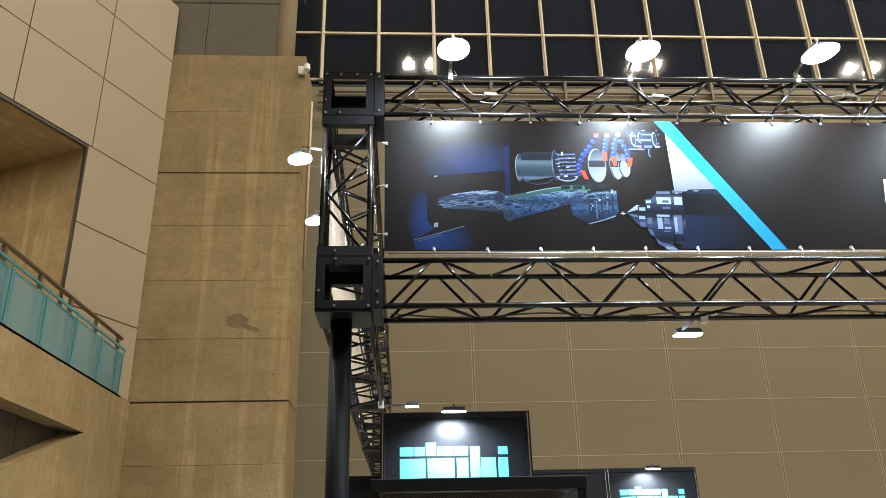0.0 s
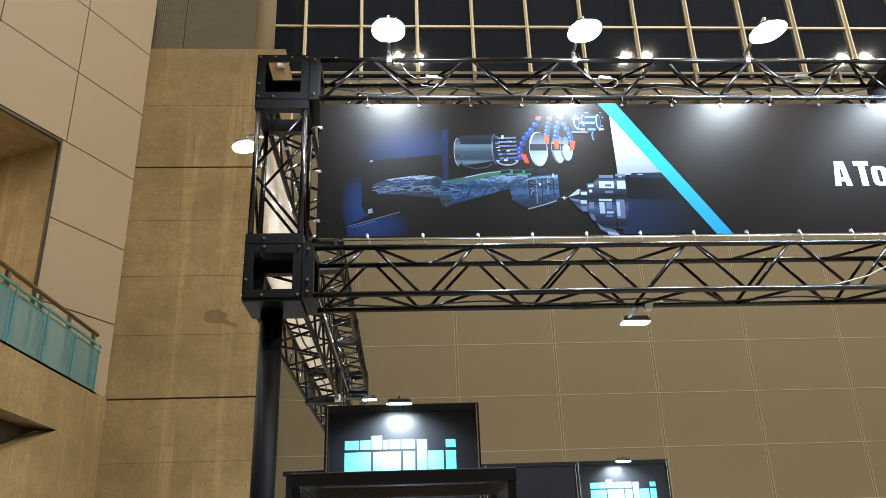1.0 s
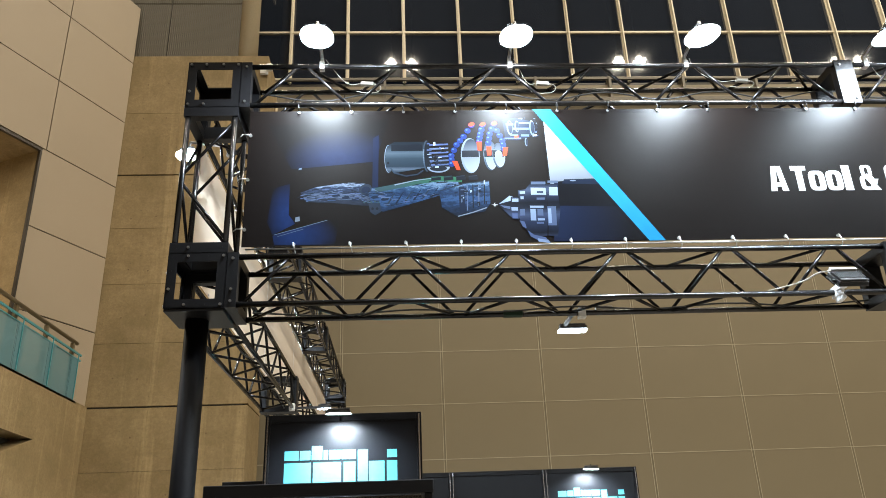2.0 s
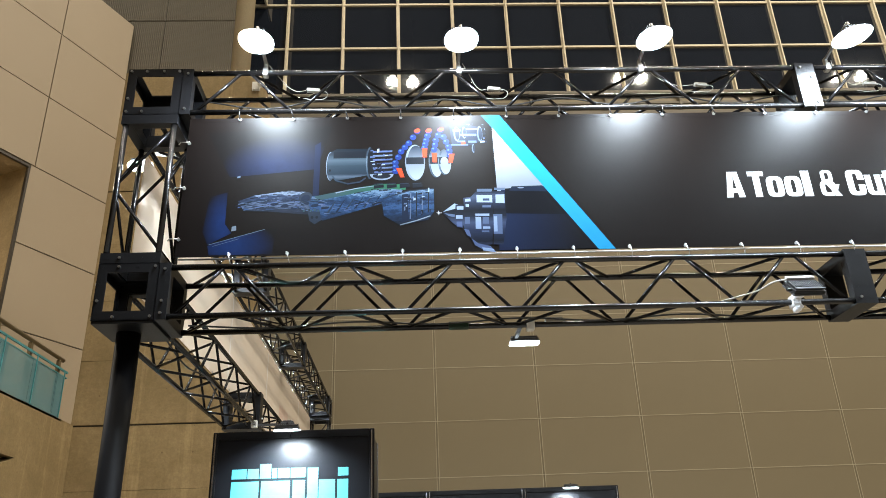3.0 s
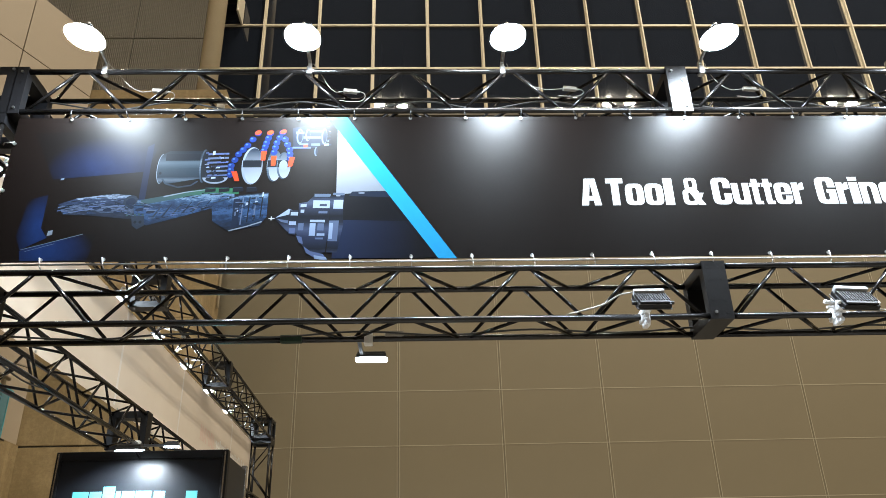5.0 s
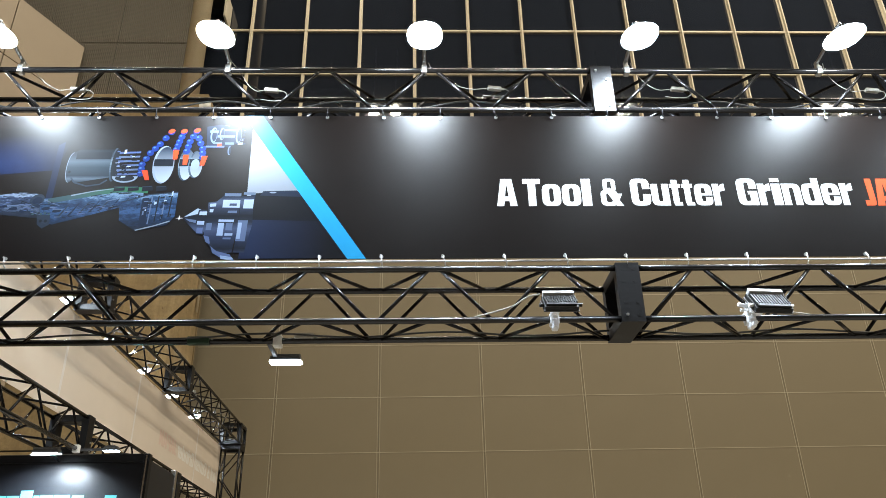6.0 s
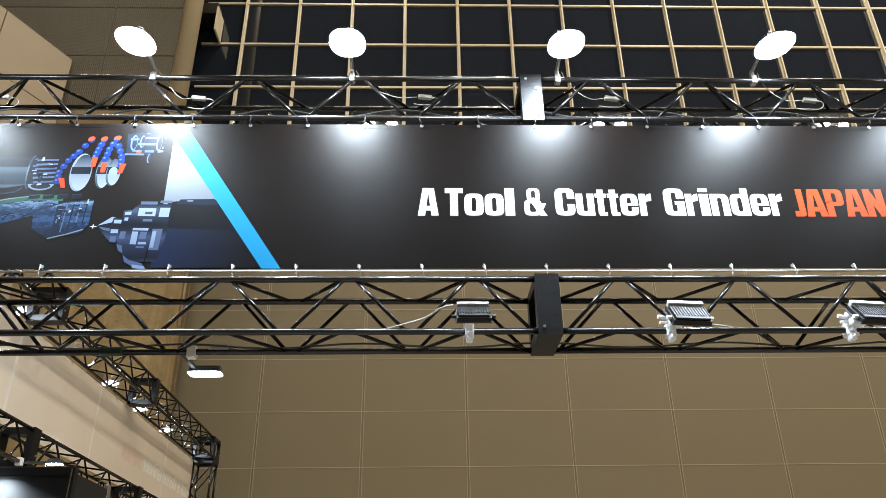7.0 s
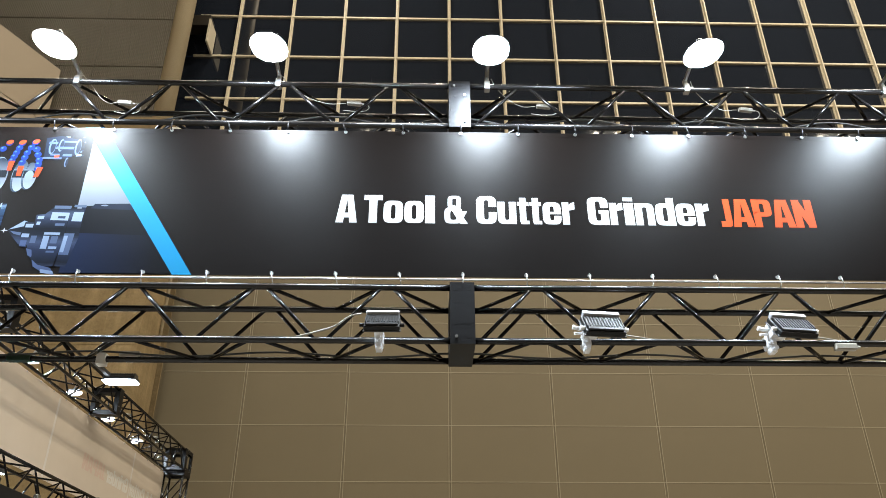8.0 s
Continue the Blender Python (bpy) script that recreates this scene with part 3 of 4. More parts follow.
def ink(name, base, rough=0.395, shade=None, axis="X", lo=0.0, hi=1.0):
    """A printed colour; with shade it fades from base at lo to shade at hi along a banner axis."""
    m, nt, b = tree_of(name)
    base = [c * TONE for c in base]
    shade = shade and [c * TONE for c in shade]
    if shade is None:
        nt.links.new(mix_colour(nt, noise_tex(nt, 30), [c * 0.9 for c in base], base), b.inputs["Base Color"])
    else:
        c = nt.nodes.new("ShaderNodeTexCoord")
        s = nt.nodes.new("ShaderNodeSeparateXYZ")
        nt.links.new(c.outputs["Object"], s.inputs[0])
        nt.links.new(mix_colour(nt, ramp(nt, s.outputs[axis], lo, hi), base, shade), b.inputs["Base Color"])
    b.inputs["Roughness"].default_value = rough
    b.inputs["Specular IOR Level"].default_value = 0.11
    bump(nt, b, noise_tex(nt, 400, 2), 0.12, 0.001)
    return m


def printed(name, corners, material, label=""):
    LAYER[0] += 1
    y = -0.0024 - 0.000004 * LAYER[0]
    bm = bmesh.new()
    f = bm.faces.new([bm.verts.new((x, y, z)) for x, z in corners])
    f.normal_update()
    if f.normal.y > 0:
        f.normal_flip()
    return part(name, bm, material, banner, label)


def oval(cx, cz, rx, rz, lean=0.0, n=28, a0=0.0, a1=360.0):
    out = []
    for k in range(n if a1 - a0 >= 360 else n + 1):
        a = radians(a0 + (a1 - a0) * k / n)
        u, v = rx * math.cos(a), rz * math.sin(a)
        out.append((cx + u + lean * v, cz + v))
    return out


def stroke(points, w0, w1=None):
    """A ribbon along a line of points, tapering from w0 to w1."""
    w1 = w0 if w1 is None else w1
    left, right = [], []
    for k, (x, z) in enumerate(points):
        xa, za = points[max(0, k - 1)]
        xb, zb = points[min(len(points) - 1, k + 1)]
        d = math.hypot(xb - xa, zb - za) or 1
        w = (w0 + (w1 - w0) * k / max(1, len(points) - 1)) / 2
        nx, nz = -(zb - za) / d * w, (xb - xa) / d * w
        left.append((x + nx, z + nz)), right.append((x - nx, z - nz))
    return left + right[::-1]


def ink_bands(name, stops, axis, lo, hi, rough=0.395, mottle=0.0, stretch=(8, 8, 40)):
    """A printed metal tone: colour stops across a banner axis between lo and hi, broken by streaks."""
    m, nt, b = tree_of(name)
    c = nt.nodes.new("ShaderNodeTexCoord")
    s = nt.nodes.new("ShaderNodeSeparateXYZ")
    nt.links.new(c.outputs["Object"], s.inputs[0])
    fac = ramp(nt, s.outputs[axis], lo, hi)
    if mottle:
        add = nt.nodes.new("ShaderNodeMath")
        add.operation = "MULTIPLY_ADD"
        nt.links.new(noise_tex(nt, 3.0, 6, stretch=stretch, rough=0.7), add.inputs[0])
        add.inputs[1].default_value = mottle
        sub = nt.nodes.new("ShaderNodeMath")
        sub.operation = "SUBTRACT"
        nt.links.new(fac, sub.inputs[0])
        sub.inputs[1].default_value = mottle * 0.5
        nt.links.new(sub.outputs[0], add.inputs[2])
        fac = add.outputs[0]
    r = nt.nodes.new("ShaderNodeValToRGB")
    el = r.color_ramp.elements
    while len(el) < len(stops):
        el.new(0.5)
    for e, (at, col) in zip(el, stops):
        e.position, e.color = at, (*[c * TONE for c in col], 1)
    nt.links.new(fac, r.inputs[0])
    nt.links.new(r.outputs[0], b.inputs["Base Color"])
    b.inputs["Roughness"].default_value = rough
    b.inputs["Specular IOR Level"].default_value = 0.11
    return m


def ink_soft(name, core, edge, cx, cz, rx, rz, rough=0.395):
    """A printed glow of colour that fades to edge away from a centre."""
    m, nt, b = tree_of(name)
    core, edge = [c * TONE for c in core], [c * TONE for c in edge]
    c = nt.nodes.new("ShaderNodeTexCoord")
    mp = nt.nodes.new("ShaderNodeMapping")
    mp.vector_type = "POINT"
    mp.inputs["Location"].default_value = (-cx / rx, 0, -cz / rz)
    mp.inputs["Scale"].default_value = (1 / rx, 0, 1 / rz)
    g = nt.nodes.new("ShaderNodeTexGradient")
    g.gradient_type = "SPHERICAL"
    nt.links.new(c.outputs["Object"], mp.inputs[0])
    nt.links.new(mp.outputs[0], g.inputs[0])
    mot = mix_colour(nt, ramp(nt, noise_tex(nt, 14, 5), 0.3, 0.7), [v * 0.7 for v in core], core)
    nt.links.new(mix_colour(nt, ramp(nt, g.outputs["Fac"], 0.0, 0.8), edge, mot), b.inputs["Base Color"])
    b.inputs["Roughness"].default_value = rough
    b.inputs["Specular IOR Level"].default_value = 0.11
    return m


INK_BLACK = (0.0056, 0.0042, 0.0038)
I_NAVY_WALL = ink("ink_navy_wall", INK_BLACK, shade=(0.007, 0.013, 0.042), axis="X", lo=0.15, hi=0.62)
I_NAVY_TOP = ink_soft("ink_navy_top", (0.011, 0.021, 0.07), INK_BLACK, 0.42, 3.45, 0.30, 0.19)
I_BLUE_L = ink_soft("ink_blue_left", (0.011, 0.032, 0.13), INK_BLACK, 0.155, 3.13, 0.105, 0.21)
I_BLUE_F = ink_soft("ink_blue_floor", (0.011, 0.033, 0.135), INK_BLACK, 0.20, 3.02, 0.22, 0.14)
I_LINE = ink("ink_pale_line", (0.16, 0.21, 0.28))
I_GLASSY = ink_bands("ink_glassy_grey", ((0.0, (0.007, 0.008, 0.012)), (0.35, (0.02, 0.028, 0.05)), (0.5, (0.10, 0.14, 0.23)), (0.58, (0.012, 0.018, 0.04)), (0.75, (0.035, 0.055, 0.11)), (0.84, (0.26, 0.33, 0.46)), (0.95, (0.02, 0.025, 0.04))), "Z", 3.16, 3.33, mottle=0.9, stretch=(5, 5, 26))
I_GLASSY2 = ink_bands("ink_glassy_blue", ((0.0, (0.007, 0.008, 0.012)), (0.3, (0.012, 0.03, 0.075)), (0.46, (0.035, 0.085, 0.20)), (0.55, (0.010, 0.022, 0.06)), (0.72, (0.03, 0.075, 0.16)), (0.85, (0.18, 0.28, 0.42)), (0.97, (0.02, 0.04, 0.07))), "Z", 3.11, 3.35, mottle=0.8, stretch=(7, 7, 18))
I_DARKBLUE = ink("ink_dark_blue", (0.010, 0.018, 0.042))
I_GREEN = ink("ink_green", (0.035, 0.075, 0.085), shade=(0.035, 0.16, 0.085), axis="X", lo=0.70, hi=1.0)
I_PALE = ink("ink_pale_steel", (0.23, 0.28, 0.36))
I_MIDSTEEL = ink_bands("ink_mid_steel", ((0.0, (0.02, 0.03, 0.05)), (0.35, (0.05, 0.08, 0.12)), (0.55, (0.16, 0.21, 0.27)), (0.7, (0.03, 0.045, 0.07)), (1.0, (0.10, 0.13, 0.17))), "Z", 3.34, 3.60, mottle=0.5)
I_DISK = ink("ink_disk", (0.34, 0.39, 0.46), shade=(0.02, 0.03, 0.05), axis="Z", lo=3.37, hi=3.56)
I_SPOT = ink("ink_dark_steel", (0.010, 0.013, 0.02))
I_HOSE = ink("ink_blue_hose", (0.012, 0.035, 0.19))
I_HOSE_HI = ink("ink_blue_hose_light", (0.07, 0.16, 0.46))
I_ORANGE = ink("ink_orange", (0.58, 0.06, 0.018))
I_WHITE = ink("ink_white", (0.80, 0.82, 0.84))
I_HAZE = ink("ink_pale_haze", (0.46, 0.51, 0.57), shade=(0.25, 0.28, 0.335), axis="Z", lo=3.70, hi=3.31)
I_CYAN = ink("ink_cyan_stripe", (0.02, 0.36, 0.72))
I_NAVY_BODY = ink("ink_navy_body", (0.009, 0.018, 0.055), shade=(0.004, 0.004, 0.007), axis="X", lo=1.55, hi=1.90)
I_SPINDLE = ink_bands("ink_spindle", ((0.0, (0.008, 0.017, 0.028)), (0.12, (0.088, 0.121, 0.165)), (0.2, (0.017, 0.028, 0.044)), (0.45, (0.028, 0.047, 0.066)), (0.62, (0.072, 0.105, 0.138)), (0.8, (0.028, 0.039, 0.055)), (0.92, (0.011, 0.017, 0.025))), "Z", 3.37, 3.56, mottle=0.06)
I_STEEL_DARK = ink_bands("ink_steel_dark", ((0.0, (0.05, 0.07, 0.14)), (0.12, (0.006, 0.009, 0.018)), (0.3, (0.018, 0.027, 0.065)), (0.42, (0.05, 0.07, 0.14)), (0.52, (0.012, 0.016, 0.03)), (0.62, (0.006, 0.008, 0.014)), (0.74, (0.022, 0.03, 0.06)), (0.84, (0.065, 0.09, 0.16)), (0.92, (0.012, 0.018, 0.035))), "Z", 2.98, 3.32, mottle=0.08)
I_STEEL_PALE = ink("ink_steel_pale", (0.40, 0.48, 0.62), shade=(0.24, 0.33, 0.52), axis="Z", lo=3.30, hi=3.05)
I_STEEL_MID = ink("ink_steel_mid", (0.11, 0.15, 0.235), shade=(0.09, 0.13, 0.25), axis="Z", lo=3.30, hi=3.05)
I_STEEL_BLUE = ink("ink_steel_blue", (0.09, 0.13, 0.27))
I_NAVY_TOP2 = ink("ink_navy_body_top", (0.003, 0.0035, 0.007))

# machine room: navy backing, blue cabinet, blue floor plate
printed("print_wall", [(0.17, 3.40), (0.60, 3.44), (0.68, 3.70), (0.04, 3.66)], I_NAVY_TOP)
printed("print_wall", [(0.585, 3.26), (0.615, 3.26), (0.62, 3.60), (0.59, 3.58)], I_NAVY_WALL)
printed("print_cabinet", [(0.08, 3.29), (0.165, 3.315), (0.165, 3.14), (0.20, 3.09), (0.09, 3.03), (0.06, 3.1)], I_BLUE_L)
printed("print_floor", [(0.09, 3.025), (0.36, 3.11), (0.42, 3.11), (0.40, 2.975), (0.10, 2.975)], I_BLUE_F)
printed("print_line", stroke([(0.095, 3.03), (0.36, 3.108)], 0.003), I_LINE)
printed("print_line", stroke([(0.115, 3.022), (0.24, 3.06)], 0.002), I_LINE)
printed("print_tab", [(0.198, 3.10), (0.222, 3.105), (0.22, 3.13), (0.20, 3.125)], I_PALE)
printed("print_tab", [(0.205, 3.395), (0.222, 3.398), (0.222, 3.408), (0.208, 3.405)], I_LINE)

# the translucent arm, lying across
printed("print_arm", [(0.22, 3.265), (0.30, 3.295), (0.47, 3.32), (0.55, 3.312), (0.60, 3.268), (0.68, 3.275), (0.68, 3.18), (0.55, 3.185), (0.37, 3.205), (0.25, 3.21)], I_GLASSY)
printed("print_arm", [(0.56, 3.285), (0.66, 3.29), (0.80, 3.305), (0.90, 3.325), (1.03, 3.32), (1.03, 3.25), (0.92, 3.235), (0.76, 3.185), (0.64, 3.15), (0.585, 3.175)], I_GLASSY2)
printed("print_arm_edge", stroke([(0.60, 3.272), (0.70, 3.292), (0.82, 3.318), (0.94, 3.335), (1.05, 3.328)], 0.026, 0.03), I_GREEN)
printed("print_arm_edge", stroke([(0.70, 3.302), (0.80, 3.325), (0.92, 3.342)], 0.007, 0.003), I_PALE)
for k in range(7):
    x = 0.25 + 0.055 * k
    printed("print_glint", stroke([(x, 3.215 + 0.011 * k), (x + 0.08, 3.232 + 0.012 * k - 0.0016 * k * k)], 0.006, 0.002), I_STEEL_MID if k % 3 == 0 else I_STEEL_BLUE)
for k in range(6):
    x = 0.40 + 0.05 * k
    printed("print_shade", oval(x, 3.245 - 0.012 * (k % 3), 0.02, 0.009, 0.6, 14), I_DARKBLUE)
for k in range(8):
    x = 0.66 + 0.045 * k
    printed("print_shade", stroke([(x, 3.185 + 0.008 * k), (x + 0.04, 3.255 + 0.006 * k)], 0.010, 0.004), I_DARKBLUE if k % 2 else I_MIDSTEEL)
printed("print_knuckle", oval(0.55, 3.28, 0.032, 0.030, 0.2), I_MIDSTEEL)
printed("print_knuckle", oval(0.552, 3.275, 0.022, 0.020, 0.2), I_DARKBLUE)
printed("print_foot", [(0.565, 3.20), (0.625, 3.20), (0.63, 3.15), (0.60, 3.13), (0.575, 3.15)], I_MIDSTEEL)
for x in (0.587, 0.61):
    printed("print_bore", oval(x, 3.168, 0.007, 0.008, 0, 12), I_SPOT)
for k in range(5):
    printed("print_spot", oval(0.545 + 0.018 * k, 3.205 + 0.003 * (k % 2), 0.006, 0.006, 0, 10), I_GREEN)

ARM = ((0.23, 3.24, 0.02), (0.34, 3.26, 0.04), (0.48, 3.265, 0.05), (0.58, 3.235, 0.05), (0.68, 3.23, 0.045), (0.80, 3.25, 0.05), (0.92, 3.285, 0.045), (1.02, 3.29, 0.035))
rnd = random.Random(7)
for k in range(120):
    u = rnd.random() * (len(ARM) - 1.001)
    i = int(u)
    (xa, za, ha), (xb, zb, hb) = ARM[i], ARM[i + 1]
    f = u - i
    slope = (zb - za) / (xb - xa)
    x, z = xa + (xb - xa) * f, za + (zb - za) * f + rnd.uniform(-1, 1) * (ha + (hb - ha) * f)
    run = rnd.uniform(0.008, 0.05)
    tone = rnd.choice((I_STEEL_BLUE, I_GLASSY2, I_SPOT, I_SPOT, I_DARKBLUE, I_STEEL_MID, I_GLASSY))
    printed("print_arm_detail", stroke([(x - run / 2, z - slope * run / 2), (x + run / 2, z + slope * run / 2 + rnd.uniform(-0.004, 0.004))], rnd.uniform(0.0015, 0.007), rnd.uniform(0.001, 0.004)), tone)

# the gripper block
printed("print_block", [(0.93, 3.26), (1.03, 3.30), (1.19, 3.315), (1.19, 3.19), (1.16, 3.145), (1.02, 3.115), (0.94, 3.17)], I_GLASSY2)
printed("print_block_side", [(1.03, 3.285), (1.06, 3.29), (1.06, 3.14), (1.03, 3.13)], I_DARKBLUE)
for k in range(4):
    printed("print_block_rib", stroke([(1.075 + 0.03 * k, 3.295 + 0.004 * k), (1.07 + 0.03 * k, 3.15 + 0.012 * k)], 0.006), I_SPOT if k % 2 else I_STEEL_MID)
printed("print_block_edge", stroke([(1.02, 3.118), (1.10, 3.14), (1.17, 3.165)], 0.006), I_PALE)
printed("print_block_edge", stroke([(0.935, 3.265), (1.06, 3.305), (1.19, 3.318)], 0.006), I_MIDSTEEL)
for k in range(4):
    x = 0.89 + 0.065 * k
    printed("print_cap", [(x, 3.34 + 0.002 * k), (x + 0.05, 3.345), (x + 0.05, 3.328), (x, 3.322)], I_SPOT)
    printed("print_cap_light", stroke([(x, 3.347), (x + 0.045, 3.35)], 0.005), I_MIDSTEEL)
printed("print_spark", [(1.195, 3.18), (1.209, 3.182), (1.212, 3.194), (1.215, 3.182), (1.242, 3.18), (1.215, 3.178), (1.212, 3.168), (1.209, 3.178)], I_WHITE)

# the spindle with its wheels and hoses
printed("print_spindle", [(0.66, 3.53), (0.70, 3.555), (0.86, 3.555), (0.86, 3.40), (0.70, 3.37), (0.665, 3.42)], I_SPINDLE)
printed("print_spindle_face", oval(0.672, 3.455, 0.022, 0.082, 0.0), I_SPINDLE)
printed("print_spindle_rim", stroke(oval(0.672, 3.455, 0.022, 0.082, 0.0, 14, 90, 270), 0.003), I_PALE)
printed("print_spindle_dark", [(0.685, 3.54), (0.85, 3.54), (0.85, 3.50), (0.685, 3.50)], I_SPOT)
printed("print_bore", oval(0.668, 3.43, 0.006, 0.008), I_SPOT)
printed("print_skirt", stroke([(0.68, 3.40), (0.70, 3.372), (0.76, 3.352), (0.82, 3.362), (0.85, 3.385)], 0.008), I_MIDSTEEL)
printed("print_flange", oval(0.87, 3.47, 0.020, 0.094), I_MIDSTEEL)
printed("print_flange", oval(0.877, 3.47, 0.02, 0.09), I_SPOT)
for k in range(6):
    z = 3.41 + 0.024 * k
    printed("print_flange_part", [(0.885, z), (0.985, z + 0.004), (0.985, z + 0.014), (0.885, z + 0.011)], I_STEEL_MID if k % 3 == 1 else I_STEEL_BLUE)
printed("print_base", oval(0.93, 3.405, 0.06, 0.035, 0, 22, 180, 360), I_PALE)
printed("print_base", oval(0.93, 3.395, 0.045, 0.016), I_SPOT)
for cx, rx, rz in ((1.10, 0.05, 0.105), (1.205, 0.035, 0.09), (1.25, 0.032, 0.075)):
    printed("print_wheel_rim", oval(cx, 3.47, rx, rz), I_PALE if rx > 0.04 else I_MIDSTEEL)
    printed("print_wheel", oval(cx + 0.006, 3.47, rx * 0.9, rz * 0.95), I_DISK)
    printed("print_axle", [(cx - rx * 0.9, 3.50), (cx + rx * 0.9, 3.50), (cx + rx * 0.9, 3.46), (cx - rx * 0.9, 3.46)], I_SPOT)
printed("print_hub", oval(1.25, 3.47, 0.02, 0.03), I_PALE)
for pts in (((1.115, 3.655), (1.07, 3.585), (1.03, 3.535), (1.0, 3.47), (1.0, 3.42)), ((1.175, 3.655), (1.16, 3.60), (1.15, 3.555)), ((1.235, 3.66), (1.21, 3.60), (1.20, 3.545)), ((1.25, 3.62), (1.275, 3.56), (1.28, 3.51))):
    n = 9 if len(pts) > 3 else 5
    for k in range(n):
        u = k / (n - 1) * (len(pts) - 1)
        i = min(int(u), len(pts) - 2)
        x = pts[i][0] + (pts[i + 1][0] - pts[i][0]) * (u - i)
        z = pts[i][1] + (pts[i + 1][1] - pts[i][1]) * (u - i)
        printed("print_hose_bead", oval(x, z, 0.017, 0.017, 0, 14), I_HOSE)
        printed("print_hose_glint", oval(x - 0.005, z + 0.006, 0.006, 0.005, 0, 10), I_HOSE_HI)
for x, z in ((1.115, 3.66), (1.175, 3.66), (1.238, 3.665)):
    printed("print_hose_end", oval(x, z, 0.016, 0.013, 0.3, 14), I_ORANGE)
for x, z, lean in ((1.15, 3.525, 0.0), (1.20, 3.495, 0.0), (1.285, 3.49, -0.2), (1.025, 3.41, 0.5)):
    printed("print_nozzle", [(x - 0.013 - lean * 0.02, z + 0.028), (x + 0.015 - lean * 0.02, z + 0.028), (x + 0.011 + lean * 0.02, z - 0.026), (x - 0.010 + lean * 0.02, z - 0.026)], I_ORANGE)

for cx, cz, w, h, n in ((0.93, 3.47, 0.05, 0.075, 40), (1.39, 3.64, 0.08, 0.06, 44), (1.09, 3.24, 0.08, 0.07, 30)):
    for k in range(n):
        x, z = cx + rnd.uniform(-w, w), cz + rnd.uniform(-h, h)
        a, b = rnd.uniform(0.002, 0.014), rnd.uniform(0.0015, 0.006)
        if rnd.random() < 0.4:
            a, b = b, a
        printed("print_small_part", [(x - a, z - b), (x + a, z - b * 0.6), (x + a * 0.9, z + b), (x - a * 0.9, z + b * 0.8)], rnd.choice((I_STEEL_PALE, I_SPOT, I_SPOT, I_STEEL_BLUE, I_DARKBLUE, I_STEEL_MID)))

# bright mechanism at the top, above the chuck
printed("print_mechanism", [(1.283, 3.686), (1.351, 3.699), (1.438, 3.677), (1.451, 3.594), (1.392, 3.568), (1.293, 3.569)], I_STEEL_DARK)
for cx, cz, rx, rz in ((1.440, 3.636, 0.014, 0.047), (1.403, 3.548, 0.008, 0.026), (1.320, 3.637, 0.016, 0.045), (1.359, 3.644, 0.012, 0.036)):
    printed("print_mechanism_wheel", oval(cx, cz, rx, rz), I_STEEL_MID)
    printed("print_mechanism_wheel", oval(cx + 0.003, cz, rx * 0.7, rz * 0.8), I_STEEL_DARK)
printed("print_mechanism_part", [(1.288, 3.576), (1.377, 3.575), (1.377, 3.565), (1.287, 3.566)], I_STEEL_BLUE)
printed("print_mechanism_part", [(1.300, 3.665), (1.341, 3.664), (1.341, 3.651), (1.300, 3.651)], I_STEEL_BLUE)
printed("print_mechanism_part", [(1.371, 3.671), (1.429, 3.670), (1.429, 3.660), (1.371, 3.661)], I_STEEL_BLUE)
printed("print_mechanism_part", [(1.378, 3.595), (1.421, 3.595), (1.421, 3.581), (1.378, 3.582)], I_STEEL_BLUE)
printed("print_mechanism_part", [(1.320, 3.596), (1.363, 3.596), (1.363, 3.585), (1.320, 3.586)], I_STEEL_BLUE)
printed("print_mechanism_part", [(1.338, 3.637), (1.423, 3.636), (1.422, 3.622), (1.338, 3.623)], I_STEEL_BLUE)
printed("print_mechanism_tip", [(1.340, 3.586), (1.363, 3.589), (1.363, 3.575), (1.343, 3.572)], I_ORANGE)

# pale wedge, chuck and cyan stripe
printed("print_wedge", [(1.505, 3.72), (1.51, 3.295), (1.79, 3.30), (1.515, 3.73)], I_HAZE, "pale grey printed wedge")
printed("print_chuck_body", [(1.53, 3.305), (1.77, 3.285), (1.99, 2.972), (1.50, 2.972)], I_NAVY_BODY)
printed("print_chuck_top", [(1.55, 3.31), (1.74, 3.325), (1.80, 3.28), (1.86, 3.16), (1.54, 3.17)], I_NAVY_TOP2)
printed("print_chuck_lid", [(1.57, 3.298), (1.585, 3.322), (1.74, 3.325), (1.775, 3.29)], I_DARKBLUE)
printed("print_lid_light", oval(1.63, 3.314, 0.016, 0.004), I_PALE)
printed("print_cone", [(1.227, 3.181), (1.291, 3.233), (1.311, 3.224), (1.311, 3.100), (1.290, 3.112)], I_STEEL_DARK)
printed("print_cone_light", [(1.232, 3.184), (1.291, 3.230), (1.308, 3.224), (1.308, 3.205)], I_STEEL_PALE)
printed("print_cone_light", [(1.238, 3.178), (1.299, 3.168), (1.298, 3.152), (1.260, 3.162)], I_STEEL_MID)
printed("print_ring", [(1.297, 3.224), (1.333, 3.223), (1.340, 3.148), (1.328, 3.096), (1.298, 3.100), (1.290, 3.155)], I_STEEL_DARK)
printed("print_ring_light", [(1.302, 3.214), (1.336, 3.214), (1.335, 3.195), (1.302, 3.196)], I_STEEL_PALE)
printed("print_ring_light", [(1.296, 3.165), (1.329, 3.164), (1.329, 3.145), (1.296, 3.146)], I_STEEL_PALE)
printed("print_ring_light", [(1.298, 3.130), (1.326, 3.130), (1.325, 3.102), (1.298, 3.103)], I_STEEL_BLUE)
